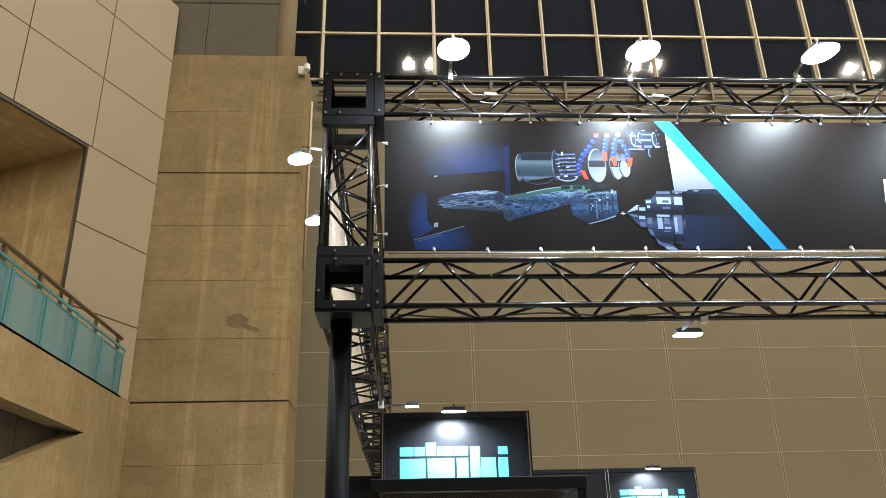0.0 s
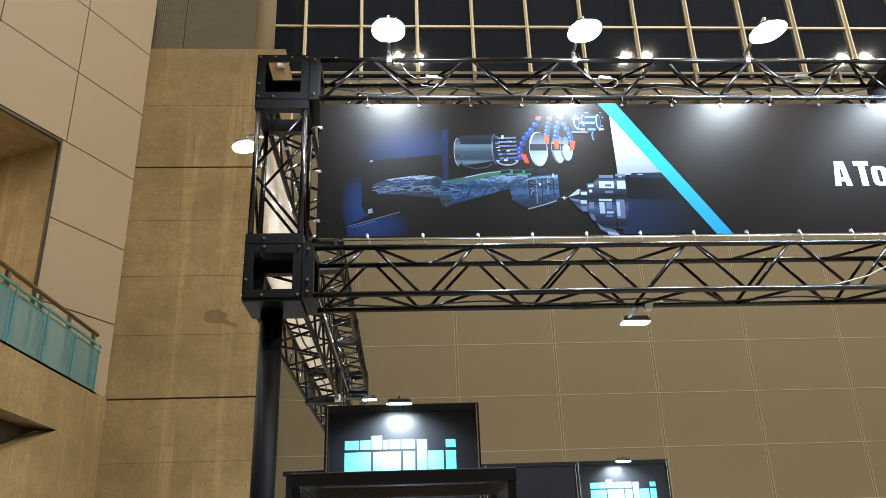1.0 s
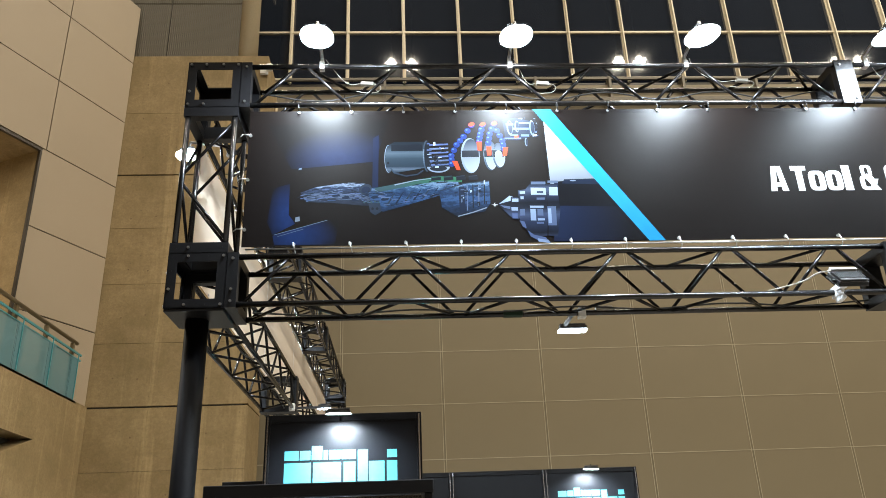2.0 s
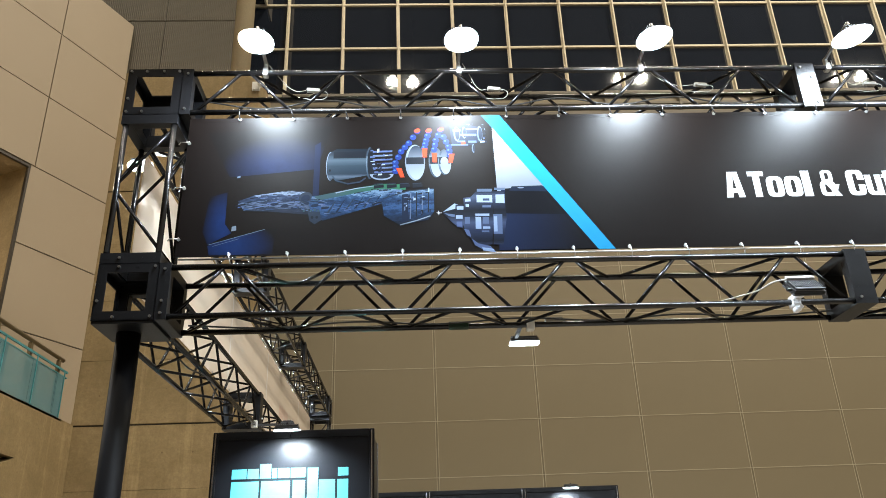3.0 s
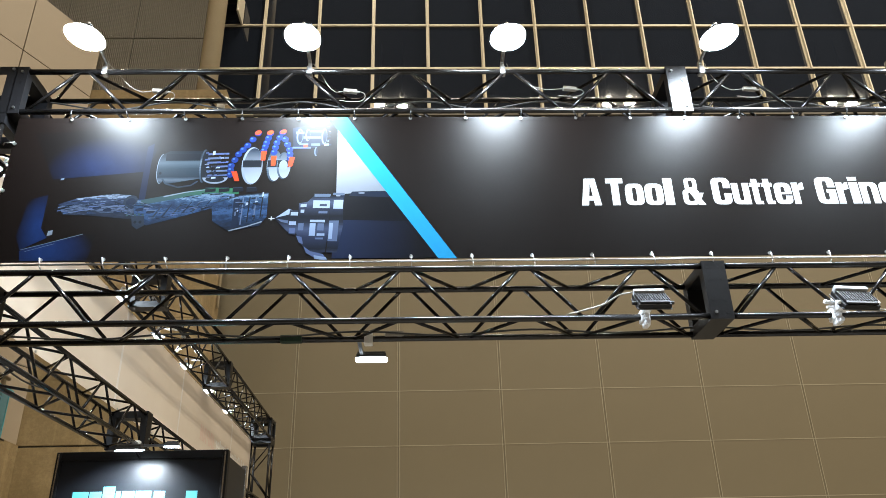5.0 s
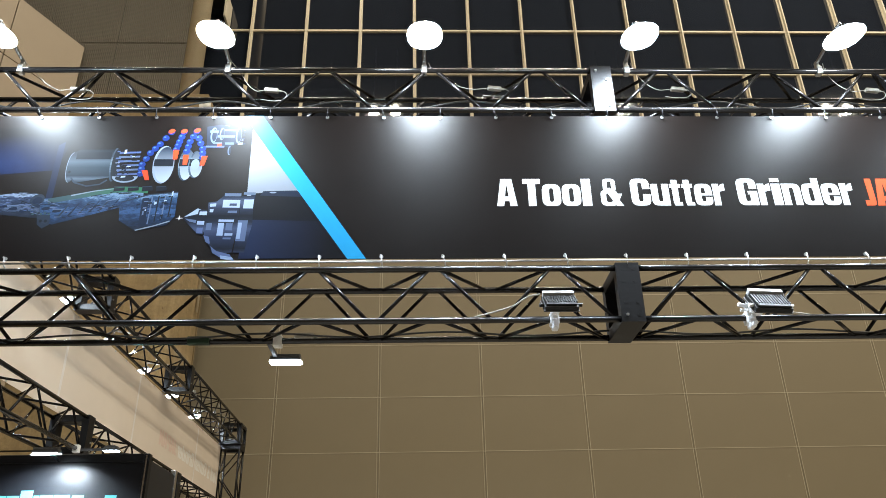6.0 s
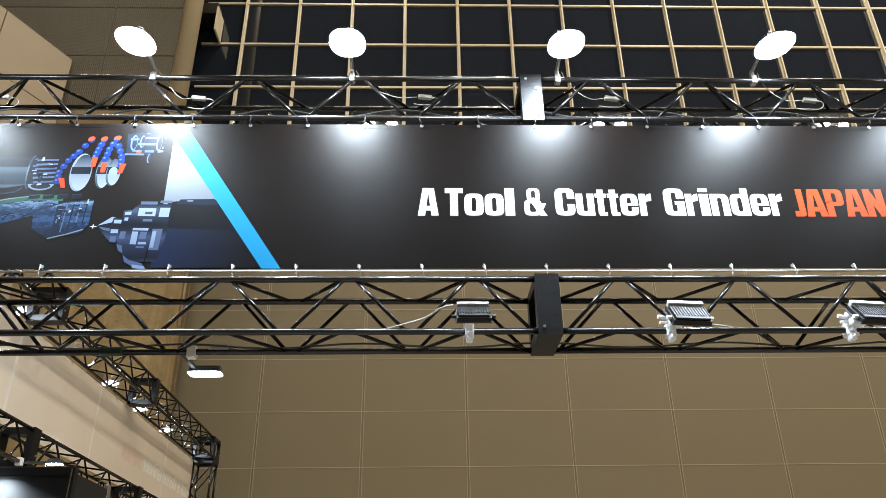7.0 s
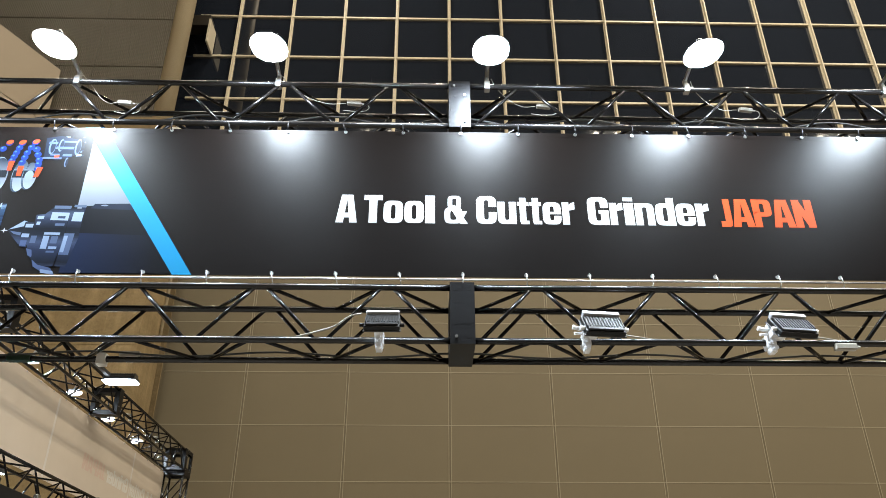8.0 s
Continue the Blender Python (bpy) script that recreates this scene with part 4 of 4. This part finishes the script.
printed("print_ring", [(1.337, 3.261), (1.379, 3.267), (1.384, 3.147), (1.365, 3.038), (1.346, 3.056), (1.331, 3.111), (1.338, 3.195)], I_STEEL_DARK)
printed("print_ring_light", [(1.345, 3.255), (1.373, 3.257), (1.373, 3.241), (1.345, 3.239)], I_STEEL_PALE)
printed("print_ring_light", [(1.347, 3.226), (1.364, 3.226), (1.363, 3.210), (1.347, 3.210)], I_STEEL_PALE)
printed("print_ring_light", [(1.340, 3.154), (1.365, 3.154), (1.364, 3.117), (1.339, 3.117)], I_STEEL_MID)
printed("print_ring_light", [(1.333, 3.090), (1.358, 3.083), (1.368, 3.044), (1.346, 3.056)], I_STEEL_BLUE)
printed("print_ring", [(1.376, 3.267), (1.408, 3.304), (1.481, 3.303), (1.484, 3.146), (1.468, 3.003), (1.383, 2.998), (1.365, 3.038), (1.365, 3.148)], I_STEEL_DARK)
printed("print_ring_light", [(1.408, 3.311), (1.484, 3.310), (1.484, 3.294), (1.408, 3.295)], I_STEEL_MID)
printed("print_ring_light", [(1.404, 3.276), (1.483, 3.274), (1.482, 3.233), (1.403, 3.235)], I_STEEL_PALE)
printed("print_ring_light", [(1.431, 3.218), (1.473, 3.218), (1.472, 3.205), (1.430, 3.206)], I_STEEL_MID)
printed("print_ring_gap", [(1.435, 3.256), (1.468, 3.256), (1.468, 3.243), (1.434, 3.244)], I_STEEL_DARK)
printed("print_ring_light", [(1.393, 3.172), (1.463, 3.171), (1.462, 3.158), (1.393, 3.160)], I_STEEL_PALE)
printed("print_ring_light", [(1.393, 3.154), (1.420, 3.153), (1.419, 3.088), (1.391, 3.089)], I_STEEL_PALE)
printed("print_ring_light", [(1.429, 3.153), (1.459, 3.152), (1.458, 3.115), (1.428, 3.116)], I_STEEL_MID)
printed("print_ring_light", [(1.427, 3.101), (1.463, 3.100), (1.463, 3.088), (1.427, 3.088)], I_STEEL_PALE)
printed("print_ring_light", [(1.421, 3.079), (1.457, 3.079), (1.457, 3.069), (1.421, 3.070)], I_STEEL_MID)
printed("print_ring_light", [(1.370, 3.035), (1.400, 3.010), (1.460, 2.994), (1.480, 2.961), (1.426, 2.974), (1.383, 3.001)], I_STEEL_BLUE)
printed("print_ring_light", [(1.418, 2.989), (1.473, 2.979), (1.483, 2.961), (1.421, 2.971)], I_STEEL_PALE)
printed("print_ring", [(1.481, 3.297), (1.543, 3.296), (1.548, 3.145), (1.523, 3.002), (1.474, 3.003), (1.487, 3.146)], I_STEEL_DARK)
printed("print_ring_light", [(1.500, 3.277), (1.545, 3.277), (1.543, 3.229), (1.498, 3.230)], I_STEEL_PALE)
printed("print_ring_light", [(1.482, 3.167), (1.527, 3.167), (1.522, 3.059), (1.478, 3.060)], I_STEEL_MID)
printed("print_ring_light", [(1.484, 3.155), (1.501, 3.155), (1.498, 3.072), (1.481, 3.072)], I_STEEL_PALE)
printed("print_ring_light", [(1.496, 3.316), (1.550, 3.315), (1.549, 3.302), (1.495, 3.303)], I_STEEL_MID)
printed("print_stripe", [(1.453, 3.75), (1.548, 3.75), (2.073, 2.967), (1.989, 2.967)], I_CYAN, "bright cyan printed stripe")


SHARE = {"A": 1.16, "T": 0.98, "o": 1.04, "l": 0.55, "&": 1.25, "C": 1.13, "u": 1.05, "t": 0.67, "e": 1.04, "r": 0.74, "G": 1.14, "i": 0.56, "n": 1.05, "d": 1.06, "J": 0.66, "P": 1.02, "N": 1.08}


XH = 0.80  # height of the small letters against the capitals


def letter_shapes(ch, w):
    """Convex flat pieces of one heavy condensed letter, w wide and 1 high."""
    out, q, v = [], 0.385 * w, 0.15

    def bar(x0, x1, z0, z1):
        out.append([(x0, z0), (x1, z0), (x1, z1), (x0, z1)])

    def arch(x0, x1, z0, z1, side=None, thick=v, n=14):
        side = q if side is None else side
        c, a, h = (x0 + x1) / 2, (x1 - x0) / 2, z1 - z0
        inner_h = h - math.copysign(thick, h)

        def at(k, ax, hz):
            t = math.pi * k / n
            return c + ax * math.copysign(abs(math.cos(t)) ** 0.55, math.cos(t)), z0 + hz * math.sin(t) ** 0.55

        for k in range(n):
            out.append([at(k, a, h), at(k + 1, a, h), at(k + 1, a - side, inner_h), at(k, a - side, inner_h)])

    if ch in "oed":
        arch(0, w, 0.42, XH), arch(0, w, 0.31, 0)
        bar(0, q, 0.31, 0.42)
        if ch == "e":
            bar(q * 0.9, w, 0.365, 0.45)
        else:
            bar(w - q, w, 0.31, 0.42)
        if ch == "d":
            bar(w - q, w, 0, 1)
    elif ch == "l":
        bar(0, w, 0, 1)
    elif ch == "i":
        bar(0, w, 0, XH), bar(0, w, 0.865, 1)
    elif ch == "u":
        bar(0, q, 0.3, XH), bar(w - q, w, 0, XH), arch(0, w, 0.3, 0)
    elif ch == "n":
        bar(0, q, 0, XH), bar(w - q, w, 0, 0.5), arch(0, w, 0.5, XH)
    elif ch == "r":
        bar(0, 0.54 * w, 0, XH)
        out.append([(0.5 * w, 0.50), (w, 0.55), (w, XH + 0.01), (0.72 * w, XH - 0.02), (0.5 * w, 0.68)])
    elif ch == "t":
        bar(0.2 * w, 0.76 * w, 0.1, 0.95), bar(0, w, 0.66, XH), bar(0.3 * w, w, 0, 0.125)
        out.append([(0.2 * w, 0.12), (0.3 * w, 0), (0.6 * w, 0), (0.6 * w, 0.12)])
    elif ch == "A":
        out.append([(0, 0), (0.35 * w, 0), (0.53 * w, 1), (0.23 * w, 1)])
        out.append([(0.65 * w, 0), (w, 0), (0.77 * w, 1), (0.47 * w, 1)])
        bar(0.3 * w, 0.7 * w, 0.18, 0.35)
    elif ch == "T":
        bar(0, w, 0.815, 1), bar(0.28 * w, 0.72 * w, 0, 0.82)
    elif ch in "CG":
        bar(0, q, 0.34, 0.66), arch(0, w, 0.66, 1), arch(0, w, 0.34, 0), bar(w - q, w, 0.61, 0.66)
        if ch == "C":
            bar(w - q, w, 0.34, 0.42)
        else:
            bar(w - q, w, 0.0, 0.53), bar(0.52 * w, w, 0.40, 0.53)
    elif ch == "J":
        bar(0.42 * w, w, 0.2, 1), arch(0, w, 0.2, 0, 0.5 * w)
        out.append([(0, 0), (0.4 * w, 0), (0.4 * w, 0.14), (0, 0.14)])
    elif ch == "P":
        bar(0, q, 0, 1), arch(0, w, 0.76, 1), arch(0, w, 0.62, 0.38), bar(w - q, w, 0.62, 0.76)
    elif ch == "N":
        bar(0, q, 0, 1), bar(w - q, w, 0, 1)
        out.append([(0, 1), (0.34 * w, 1), (w, 0), (0.66 * w, 0)])
    elif ch == "&":
        t = 0.25 * w
        arch(0.14 * w, 0.72 * w, 0.78, 1, t * 0.8, 0.1), arch(0.14 * w, 0.72 * w, 0.74, 0.5, t * 0.8, 0.1), bar(0.14 * w, 0.14 * w + t * 0.8, 0.74, 0.78), bar(0.72 * w - t * 0.8, 0.72 * w, 0.74, 0.78)
        arch(0, 0.78 * w, 0.32, 0.58, t, 0.12), arch(0, 0.78 * w, 0.26, 0, t, 0.13), bar(0, t, 0.26, 0.32)
        out.append([(0.2 * w, 0.62), (0.46 * w, 0.66), (w, 0), (0.68 * w, 0)])
        out.append([(0.60 * w, 0.22), (0.76 * w, 0.10), (0.98 * w, 0.44), (0.74 * w, 0.44)])
    return out


def lettering(word, x0, x1, z0, cap, material, parent, y):
    """One word in heavy condensed letters between x0 and x1 on the line z0, each letter made of flat pieces."""
    unit = (x1 - x0) / sum(SHARE[c] for c in word)
    gap = unit * 0.06
    verts, faces, x = [], [], x0
    for n, ch in enumerate(word):
        w = SHARE[ch] * unit
        lead = 0.05 * unit if word[max(0, n - 1):n + 1] in ("PA", "AP", "AN", "JA") else 0.0
        for k, piece in enumerate(letter_shapes(ch, 1.0)):
            base = len(verts)
            verts += [(x - lead / 2 + gap / 2 + u * (w + lead - gap), y - 0.000012 * (k % 9), z0 + h * cap) for u, h in piece]
            faces.append(list(range(base, len(verts))))
        x += w
    me = bpy.data.meshes.new("lettering")
    me.from_pydata(verts, [], faces)
    me.materials.append(material)
    return part("lettering", me, material, parent)


I_LETTER = ink("ink_letter_white", (0.9, 0.9, 0.9))
I_LETTER2 = ink("ink_letter_orange", (0.82, 0.115, 0.03))
for word, x0, x1 in (("A", 2.676, 2.778), ("Tool", 2.802, 3.132), ("&", 3.170, 3.281), ("Cutter", 3.316, 3.775), ("Grinder", 3.828, 4.396)):
    lettering(word, x0, x1, 3.238, 0.148, I_LETTER, banner, -0.0026)
lettering("JAPAN", 4.440, 4.880, 3.234, 0.149, I_LETTER2, banner, -0.0026)

# eyelets, ball ties and the rod along the lower edge
ring_bm = bmesh.new()
bmesh.ops.create_cone(ring_bm, cap_ends=True, segments=14, radius1=0.0085, radius2=0.0085, depth=0.004, matrix=pose(0, 0, 0, 90))
eyelet_me = to_mesh("eyelet", ring_bm, M_STEEL)
tie_bm = bmesh.new()
rod(tie_bm, (0, -0.012, 0), (0.004, -0.018, -0.038), 0.0028, 6)
rod(tie_bm, (0.004, -0.018, -0.038), (0.006, 0.0, -0.052), 0.0028, 6)
bmesh.ops.create_uvsphere(tie_bm, u_segments=10, v_segments=6, radius=0.004, matrix=pose(-0.002, -0.012, 0.002))
tie_dark_me = to_mesh("ball_tie", tie_bm.copy(), M_BLACK, True)
tie_me = to_mesh("ball_tie", tie_bm, M_STEEL, True)
for k in range(24):
    x = 0.197 + 0.2778 * k
    if x > 6.45:
        break
    for z, up in ((2.977, False), (3.741, True)):
        e = part("eyelet", eyelet_me, None, banner, m=pose(x, -0.005, z))
        part("ball_tie", tie_dark_me if up else tie_me, None, e, m=pose(0, 0, 0, 0, 180 if up else 0, 0) @ pose(0, 0, 0, random.uniform(-6, 6), random.uniform(-14, 14), 0))
part("rod", rod_mesh((-0.04, -0.004, 2.9535), (6.5, -0.004, 2.9535), 0.0045, 8), M_STEEL, banner, smooth=True)
part("hem", box_mesh(-0.06, 6.5, -0.0024, -0.002, 2.967, 2.990), M_BANNER, banner)
part("hem", box_mesh(-0.06, 6.5, -0.0024, -0.002, 3.727, 3.75), M_BANNER, banner)
for z in (3.06, 3.34, 3.60):
    e = part("eyelet", eyelet_me, None, banner, m=pose(-0.05, -0.005, z))
    part("ball_tie", tie_me, None, e, m=pose(0, 0, 0, 0, 90, 0))

# words showing faintly through the side banner
I_SHOW = surface("letters_showing_through", (0.82, 0.79, 0.73), 0.6, dark=0.97)
I_SHOW2 = surface("orange_showing_through", (0.72, 0.55, 0.46), 0.6, dark=0.97)
for word, y1, y0, m in (("JAPAN", 9.12, 8.50, I_SHOW2), ("Grinder", 9.85, 9.16, I_SHOW), ("Cutter", 10.45, 9.90, I_SHOW), ("&", 10.62, 10.50, I_SHOW), ("Tool", 11.02, 10.68, I_SHOW)):
    ob = lettering(word, 0.0, y1 - y0, 3.24, 0.16, m, side_banner, 0.0)
    ob.matrix_basis = pose(0.0012, y1, 0, 0, 0, -90)
# seam strips in a paler tone that stands in for their shine
for y in (6.1, 7.72, 9.9):
    part("seam", box_mesh(0.0002, 0.0012, y - 0.018, y + 0.018, 2.99, 3.727), surface("seam_painted_shine", (0.80, 0.74, 0.68), 0.3, dark=0.95), side_banner, "welded seam with its shine painted pale")
for k in range(26):
    e = part("eyelet", eyelet_me, None, side_banner, m=pose(0.003, 3.95 + 0.2778 * k, 3.741, 0, 0, 90))
    e = part("eyelet", eyelet_me, None, side_banner, m=pose(0.003, 3.95 + 0.2778 * k, 2.977, 0, 0, 90))

# ---- cables and plugs on the trusses ----
M_CABLE = surface("black_cable", (0.02, 0.02, 0.02), 0.5)
M_CABLEW = surface("white_cable", (0.33, 0.31, 0.27), 0.5, dark=0.9)


def cable(label, points, r, material):
    cu = bpy.data.curves.new("cable", "CURVE")
    cu.dimensions, cu.bevel_depth, cu.bevel_resolution, cu.resolution_u = "3D", r, 2, 5
    sp = cu.splines.new("BEZIER")
    sp.bezier_points.add(len(points) - 1)
    for bp, co in zip(sp.bezier_points, points):
        bp.co, bp.handle_left_type, bp.handle_right_type = co, "AUTO", "AUTO"
    cu.materials.append(material)
    ob = new("cable", cu)
    me = bpy.data.meshes.new_from_object(ob.evaluated_get(bpy.context.evaluated_depsgraph_get()))
    bpy.data.objects.remove(ob)
    return tagged(new("cable", me), label, "cable", "truss cables")


zt = HIGHZ + T
for x, run, drop in zip(LAMP_X, (0.24, 0.20, 0.37, 0.30, 0.34), (0.03, 0.034, 0.02, 0.024, 0.03)):
    cx, cz = x + run, zt - drop
    cable("thin pale lamp cable looped on the upper truss", [(x + 0.02, FY - 0.02, zt + 0.035), (x + 0.05, FY + 0.02, zt + 0.01), (x + run * 0.6, FY + 0.1, cz - 0.016), (cx - 0.042, FY + 0.12, cz)], 0.002, M_CABLEW)
    cable("thin pale lamp cable looped on the upper truss", [(cx + 0.045, FY + 0.12, cz), (cx + 0.075, FY + 0.13, cz - 0.012), (cx + 0.07, FY + 0.14, cz - drop), (cx + 0.01, FY + 0.15, cz - 1.3 * drop), (cx - 0.06, FY + 0.15, cz - drop)], 0.002, M_CABLEW)
    plug = thing("cable_plug", "small pale cable coupler hung in the upper truss", "plug", "cable couplers", pose(cx, FY + 0.12, cz, 0, 4, 3))
    part("body", box_mesh(-0.036, 0.036, -0.012, 0.012, -0.01, 0.01, 0.004), M_CABLEW, plug)
    part("sleeve", rod_mesh((0.036, 0, 0), (0.05, 0, 0), 0.006, 10, 0.004), M_CABLEW, plug)
cable("black cable slung along the upper truss", [(-0.05 + 0.33 * k, FY + T - 0.03, zt - 0.03 - 0.05 * (k % 2)) for k in range(20)], 0.0045, M_CABLE)
cable("black cable slung along the lower truss", [(-0.03 + 0.41 * k, FY + T - 0.02, LOWZ + 0.03 - 0.022 * (k % 2)) for k in range(16)], 0.005, M_CABLE)
cable("black cable slung along the lower side truss", [(BXC + 0.05, 3.9 + 0.45 * k, LOWZ + 0.05 - 0.045 * (k % 2)) for k in range(15)], 0.005, M_CABLE)
cable("thin white lamp cable on the lower truss", [(2.55, FY, LOWZ + 0.014), (2.63, FY - 0.015, LOWZ + 0.03), (2.72, FY - 0.04, LOWZ + 0.05), (2.78, FY - 0.08, LOWZ + 0.075), (2.83, FY - 0.11, LOWZ + 0.075)], 0.004, M_CABLEW)
for x in (3.79, 4.585):
    cable("thin white lamp cable on the lower truss", [(x + 0.05, FY - 0.09, LOWZ + 0.03), (x + 0.13, FY - 0.03, LOWZ + 0.022), (x + 0.24, FY, LOWZ + 0.016), (x + 0.38, FY + 0.01, LOWZ - 0.012)], 0.0035, M_CABLEW)
for x in (1.78, 4.86):
    plug = thing("cable_plug", "pale cable coupler on the lower truss", "plug", "cable couplers", pose(x, FY + (T if x < 3 else -0.01), LOWZ + (0.02 if x < 3 else -0.02)))
    part("body", box_mesh(-0.045, 0.045, -0.016, 0.016, -0.014, 0.014, 0.004), M_CABLEW, plug)
    part("sleeve", rod_mesh((0.045, 0, 0), (0.062, 0, 0), 0.008, 10, 0.005), M_CABLEW, plug)

# ---- booth signs with blocked logo shapes ----
M_SIGN = surface("sign_black", (0.010, 0.011, 0.014), 0.36, dark=0.8, big=3, fine=200, bumpy=0.0, spec=0.3)
M_CYAN = surface("cyan_print", (0.09, 0.40, 0.46), 0.4, dark=0.97)


def sign_panel(at, label, depth=0.05, logo=True):
    s = thing("sign_panel", label, "sign", "booth signs", at)
    part("panel", box_mesh(0.03, 0.91, 0.012, 0.04, 0, 2.33), M_SIGN, s)
    part("top_rail", box_mesh(0.03, 0.91, 0.0, 0.05, 2.315, 2.36, 0.003), M_BLACK, s)
    for x in (0.0, 0.91):
        bm = box_mesh(x, x + 0.03, 0, 0.05, 0, 2.36, 0.004)
        part("post", bm, M_BLACK, s)
        part("post_groove", box_mesh(x + 0.011, x + 0.019, -0.003, 0.002, 0, 2.35), M_ALU, s, "bright aluminium groove")
    if depth > 0.06:
        part("side_panel", box_mesh(0.915, 0.935, 0.052, depth, 0, 2.33), M_SIGN, s)
        part("back_post", box_mesh(0.91, 0.94, depth, depth + 0.04, 0, 2.36, 0.004), M_ALU, s)
    if logo:
        y0, y1 = 0.0095, 0.0118
        def block(x0, x1, z0, z1, r=0.008):
            part("logo_block", box_mesh(x0, x1, y0, y1, z0, z1), M_CYAN, s)
        for x0, x1, z1 in ((0.121, 0.205, 2.146), (0.212, 0.275, 2.146), (0.282, 0.345, 2.172), (0.352, 0.378, 2.146), (0.385, 0.452, 2.146), (0.459, 0.542, 2.146)):
            block(x0, x1, 2.092, z1)
        for x0, x1, z1 in ((0.121, 0.278, 2.076), (0.292, 0.456, 2.076), (0.472, 0.542, 2.076), (0.556, 0.616, 2.144), (0.622, 0.714, 2.076), (0.728, 0.790, 2.076)):
            block(x0, x1, 1.93, z1)
        block(0.730, 0.790, 2.095, 2.142)
    return s


def sign_lamp(at, label):
    """A slim lamp on a stalk over a sign, tipped at its face."""
    root = floodlight(at @ pose(0, -0.17, 0.04, 14, 0, 0), label, True, 0.15, 0.05, "sign lamps", False, M_LENS_SMALL, 0.35)
    back = pose(0, -0.17, 0.04, 14, 0, 0).inverted()
    part("stalk", rod_mesh((0, 0.012, -0.02), (0, -0.16, 0.03), 0.007, 8), M_BLACK, root, m=back)
    return root


sign_panel(pose(-0.107, 4.69, 0), "black booth sign with cyan logo blocks and aluminium posts", 0.5)
sign_panel(pose(2.13, 7.95, 0), "black rear booth sign with cyan logo blocks")
sign_panel(pose(1.19, 7.95, 0), "plain black rear booth panel with a bright top rail", logo=False)
sign_panel(pose(0.25, 7.95, 0), "plain black rear booth panel with a bright top rail", logo=False)
sign_lamp(pose(0.345, 4.69, 2.34), "lit slim lamp over the booth sign")
sign_lamp(pose(2.57, 7.95, 2.34, 0, 0, 0), "lit slim lamp over the rear booth sign")
area_lamp("sign_beam", (0.345, 4.50, 2.33), (0.345, 4.70, 1.86), SIGN_WATTS, FLOOD_COLOUR, 0.13, 0.07, "beam of the lamp over the booth sign", spread=130)
area_lamp("sign_beam", (2.57, 7.76, 2.33), (2.57, 7.96, 1.86), SIGN_WATTS, FLOOD_COLOUR, 0.13, 0.07, "beam of the lamp over the rear booth sign", spread=130)
wing = thing("booth_panel", "grey booth panel beside the sign", "panel", "booth signs", pose(-0.36, 4.78, 0))
part("panel", box_mesh(0.02, 0.24, 0.01, 0.03, 0, 1.96), M_SIGN, wing)
part("top_rail", box_mesh(0.0, 0.25, 0, 0.04, 1.96, 1.99, 0.003), M_BLACK, wing)

# ---- glazed display case under the truss ----
M_CASEGLASS = glass("case_glass", (0.92, 0.95, 0.96))
case = thing("display_case", "black-framed glass display case under the truss", "display case", at=pose(-0.11, 3.35, 0))
for x in (0.0, 0.92):
    for y in (0.0, 0.7):
        part("post", box_mesh(x, x + 0.035, y, y + 0.035, 0, 1.765, 0.004), M_BLACK, case)
for y in (0.0, 0.7):
    part("top_beam", box_mesh(-0.004, 0.959, y - 0.004, y + 0.039, 1.765, 1.82, 0.004), M_BLACK, case)
for x in (0.0, 0.92):
    part("top_beam", box_mesh(x, x + 0.035, 0.041, 0.694, 1.765, 1.818, 0.004), M_BLACK, case)
g = part("pane", box_mesh(0.037, 0.918, 0.014, 0.020, 0.9, 1.763), M_CASEGLASS, case, "clear glass pane")
g.visible_shadow = False
part("base", box_mesh(0.01, 0.945, 0.012, 0.72, 0.002, 0.88), M_SIGN, case)

# ---- wall panels and their joint strips ----
panel_me = to_mesh("wall_panel", box_mesh(0.003, PW - 0.003, 0, 0.0115, 0.003, PH - 0.003), M_WALL)
vstrip_me = to_mesh("joint_strip", box_mesh(-0.0055, 0.0055, -0.005, 0.02, 0, TOP_Z), M_STRIP)
hstrip_me = to_mesh("joint_strip", box_mesh(0, 24, -0.004, 0.02, -0.0065, 0.0065), M_STRIP)
for i in range(-2, 10):
    x = 1.515 + PW * i
    if i > -2:
        for dx in (-0.024, 0.024):
            part("joint_strip", vstrip_me, None, wall_north, m=pose(x + dx, WALL_Y, 0))
    for j in range(11):
        z = 5.625 + PH * (j - 5)
        if i == -2:
            part("wall_panel", panel_me, None, wall_north, m=pose(-2.19, WALL_Y, z) @ Matrix.Diagonal((0.79, 1, 1, 1)))
        else:
            part("wall_panel", panel_me, None, wall_north, m=pose(x, WALL_Y, z))
for j in range(11):
    part("joint_strip", hstrip_me, None, wall_north, m=pose(-2.19, WALL_Y, 5.625 + PH * (j - 5)))
part("concrete_strip", box_mesh(-4.6, -2.25, WALL_Y - 0.02, WALL_Y + 0.03, 0, TOP_Z), M_CONCRETE, wall_north)

tag = thing("cable_tag", "small dark green tag strapped to the lower truss", "tag", at=pose(1.30, FY + T - 0.004, LOWZ + 0.002))
part("strip", box_mesh(-0.05, 0.05, -0.019, 0.017, -0.017, 0.017, 0.003), surface("green_tag", (0.01, 0.035, 0.02), 0.5), tag)
